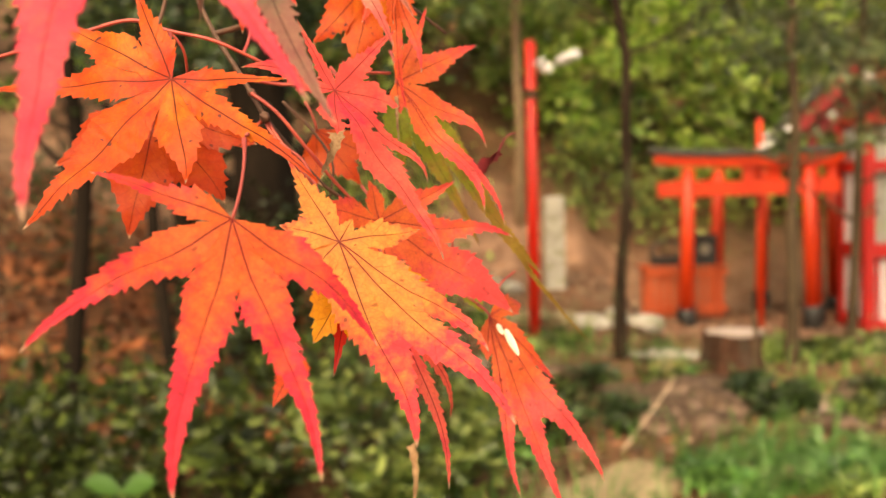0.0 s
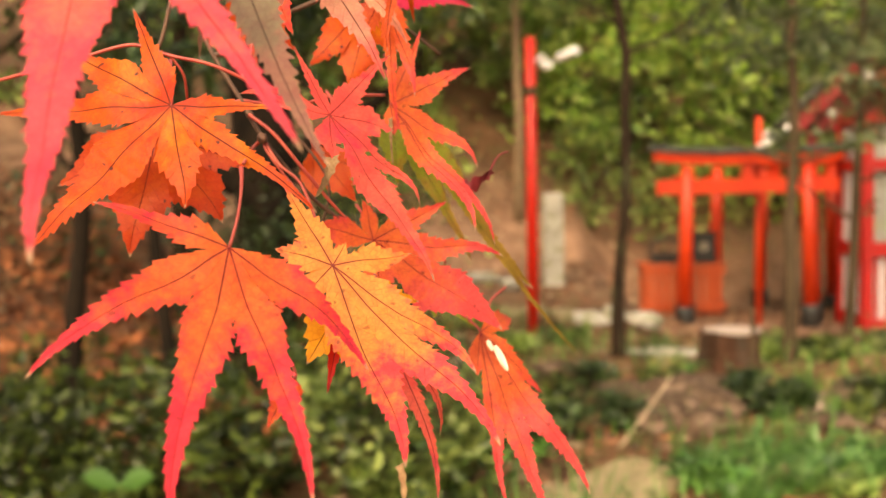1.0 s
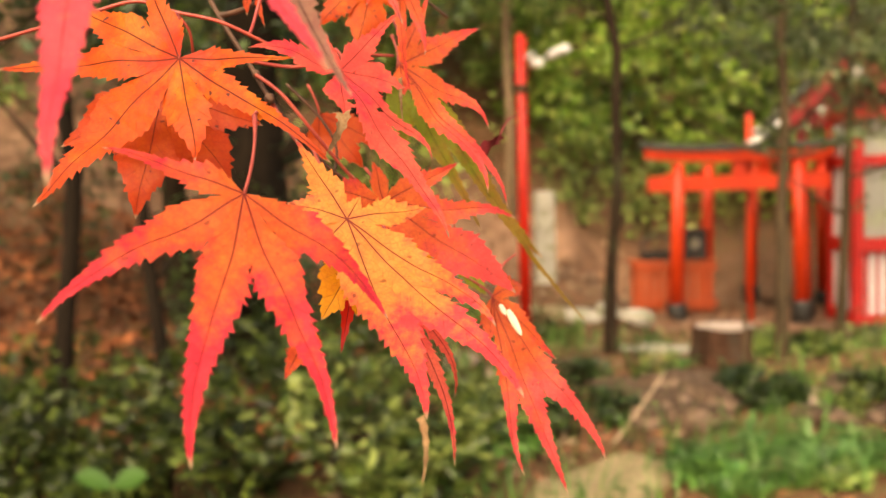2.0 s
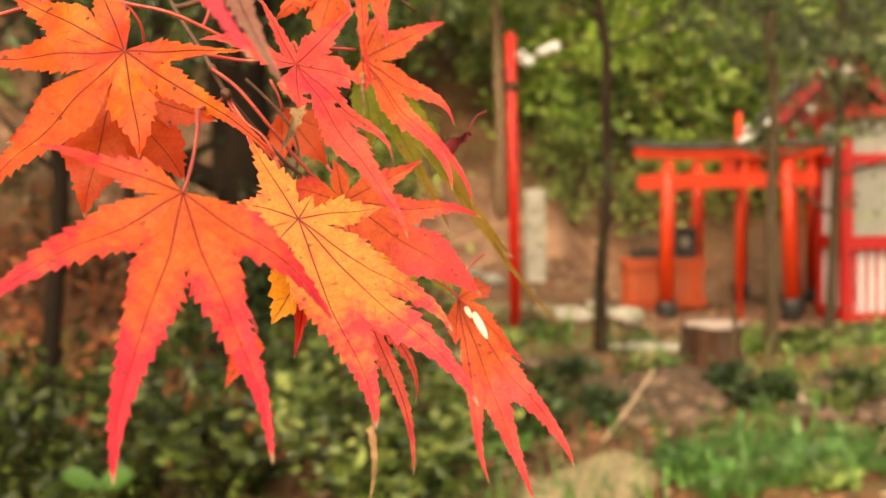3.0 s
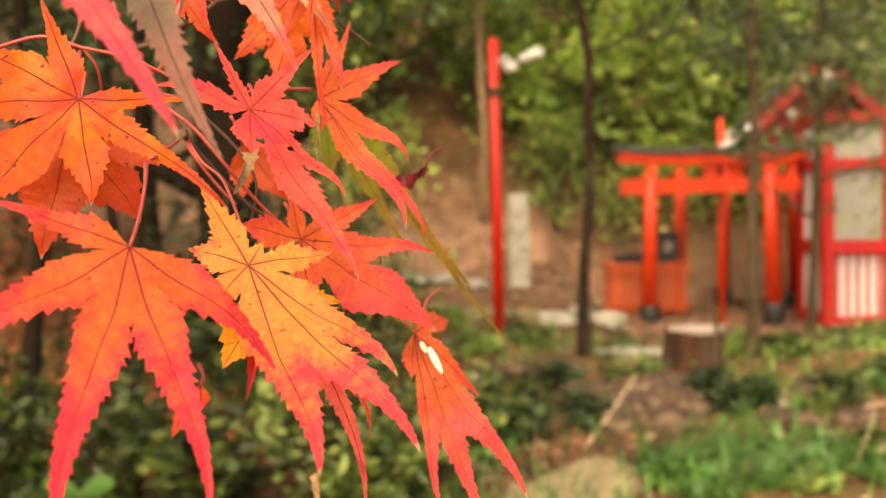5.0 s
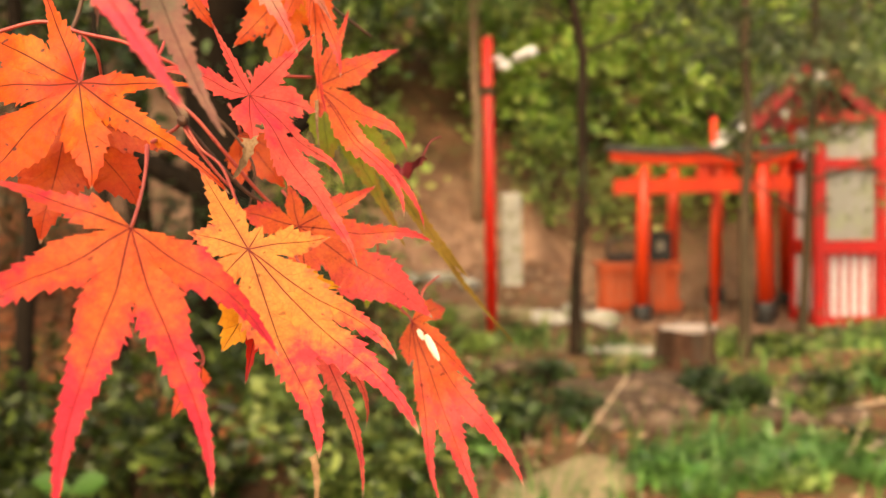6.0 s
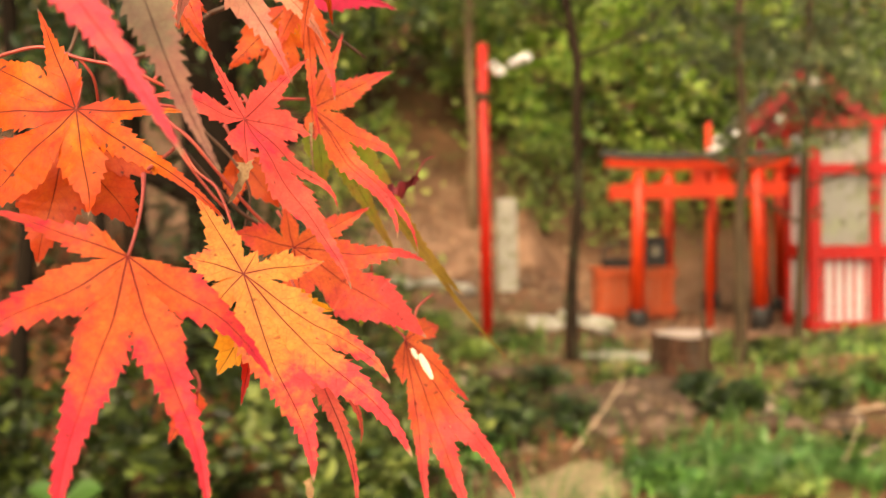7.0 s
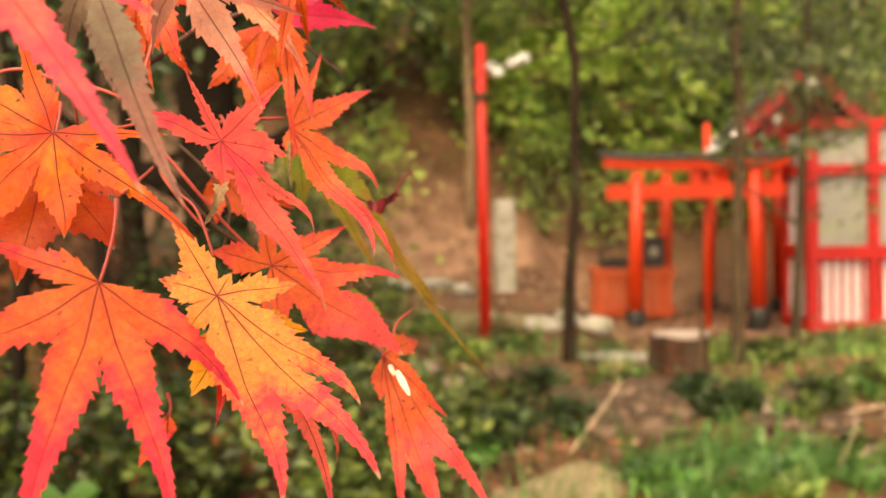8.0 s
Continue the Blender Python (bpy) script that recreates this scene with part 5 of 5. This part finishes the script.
samara((0.0283, 0.3920, 1.3955), (0.0330, 0.3900, 1.3860), 0.0014, "cream winged maple seed caught on a leaf")
samara((0.0255, 0.3930, 1.3975), (0.0275, 0.3920, 1.3935), 0.0010, "cream winged maple seed caught on a leaf")
for place, r in (((-0.0569, 0.3857, 1.4752), 0.0020), ((-0.062, 0.388, 1.4845), 0.0016)):
    bm = bmesh.new()
    bmesh.ops.create_icosphere(bm, subdivisions=3, radius=r)
    for v in bm.verts:
        v.co = v.co * (1 + 0.3 * noise.noise(v.co * 700)) + Vector(place)
    part("bud_knot", bm, twig_brown, branch, "brown knot where the stalks meet", True)
# a shrivelled dark red leaf on a curled stalk
bm = bmesh.new()
prev = None
for i in range(13):
    u = i / 12
    c = Vector((0.0175 + 0.0130 * u, 0.434 + 0.002 * math.sin(9 * u), 1.4590 - 0.0025 * math.sin(5 * u)))
    w = 0.0032 * math.sin(math.pi * min(1, 0.12 + 0.85 * u)) * (0.8 + 0.3 * math.sin(17 * u))
    row = [bm.verts.new(c + Vector((0.001 * math.cos(7 * u), 0.003 * math.sin(6 * u), w))), bm.verts.new(c), bm.verts.new(c - Vector((0, 0.003 * math.cos(6 * u), w)))]
    if prev:
        bm.faces.new((prev[0], row[0], row[1], prev[1]))
        bm.faces.new((prev[1], row[1], row[2], prev[2]))
    prev = row
part("shrivelled_leaf", bm, dried_dark_red, branch, "shrivelled dark red leaf", True)
twig([(0.0285, 0.434, 1.4590), (0.0300, 0.434, 1.4640), (0.0330, 0.434, 1.4690), (0.0370, 0.434, 1.4708)], 0.0005, 0.0003, dried_dark_red)
twig([(0.0175, 0.434, 1.4590), (0.010, 0.434, 1.4640), (0.0, 0.433, 1.4760)], 0.0004, 0.0005, twig_brown)

# the bough and trunk that carry the spray
twig([(-1.25, 0.10, 1.75), (-0.95, 0.20, 1.95), (-0.55, 0.32, 1.98), (-0.25, 0.40, 1.80), (-0.12, 0.41, 1.64), (-0.0965, 0.4137, 1.5487)], 0.022, 0.0013, bark_dark, "slim dark bough", "bough")
part("trunk", tube([(-1.30, 0.05, -0.1), (-1.28, 0.08, 0.6), (-1.25, 0.10, 1.4), (-1.27, 0.05, 2.4), (-1.20, 0.0, 3.4)], [0.085, 0.065, 0.058, 0.05, 0.03], 14), bark_dark, branch, "slim dark maple trunk", True)
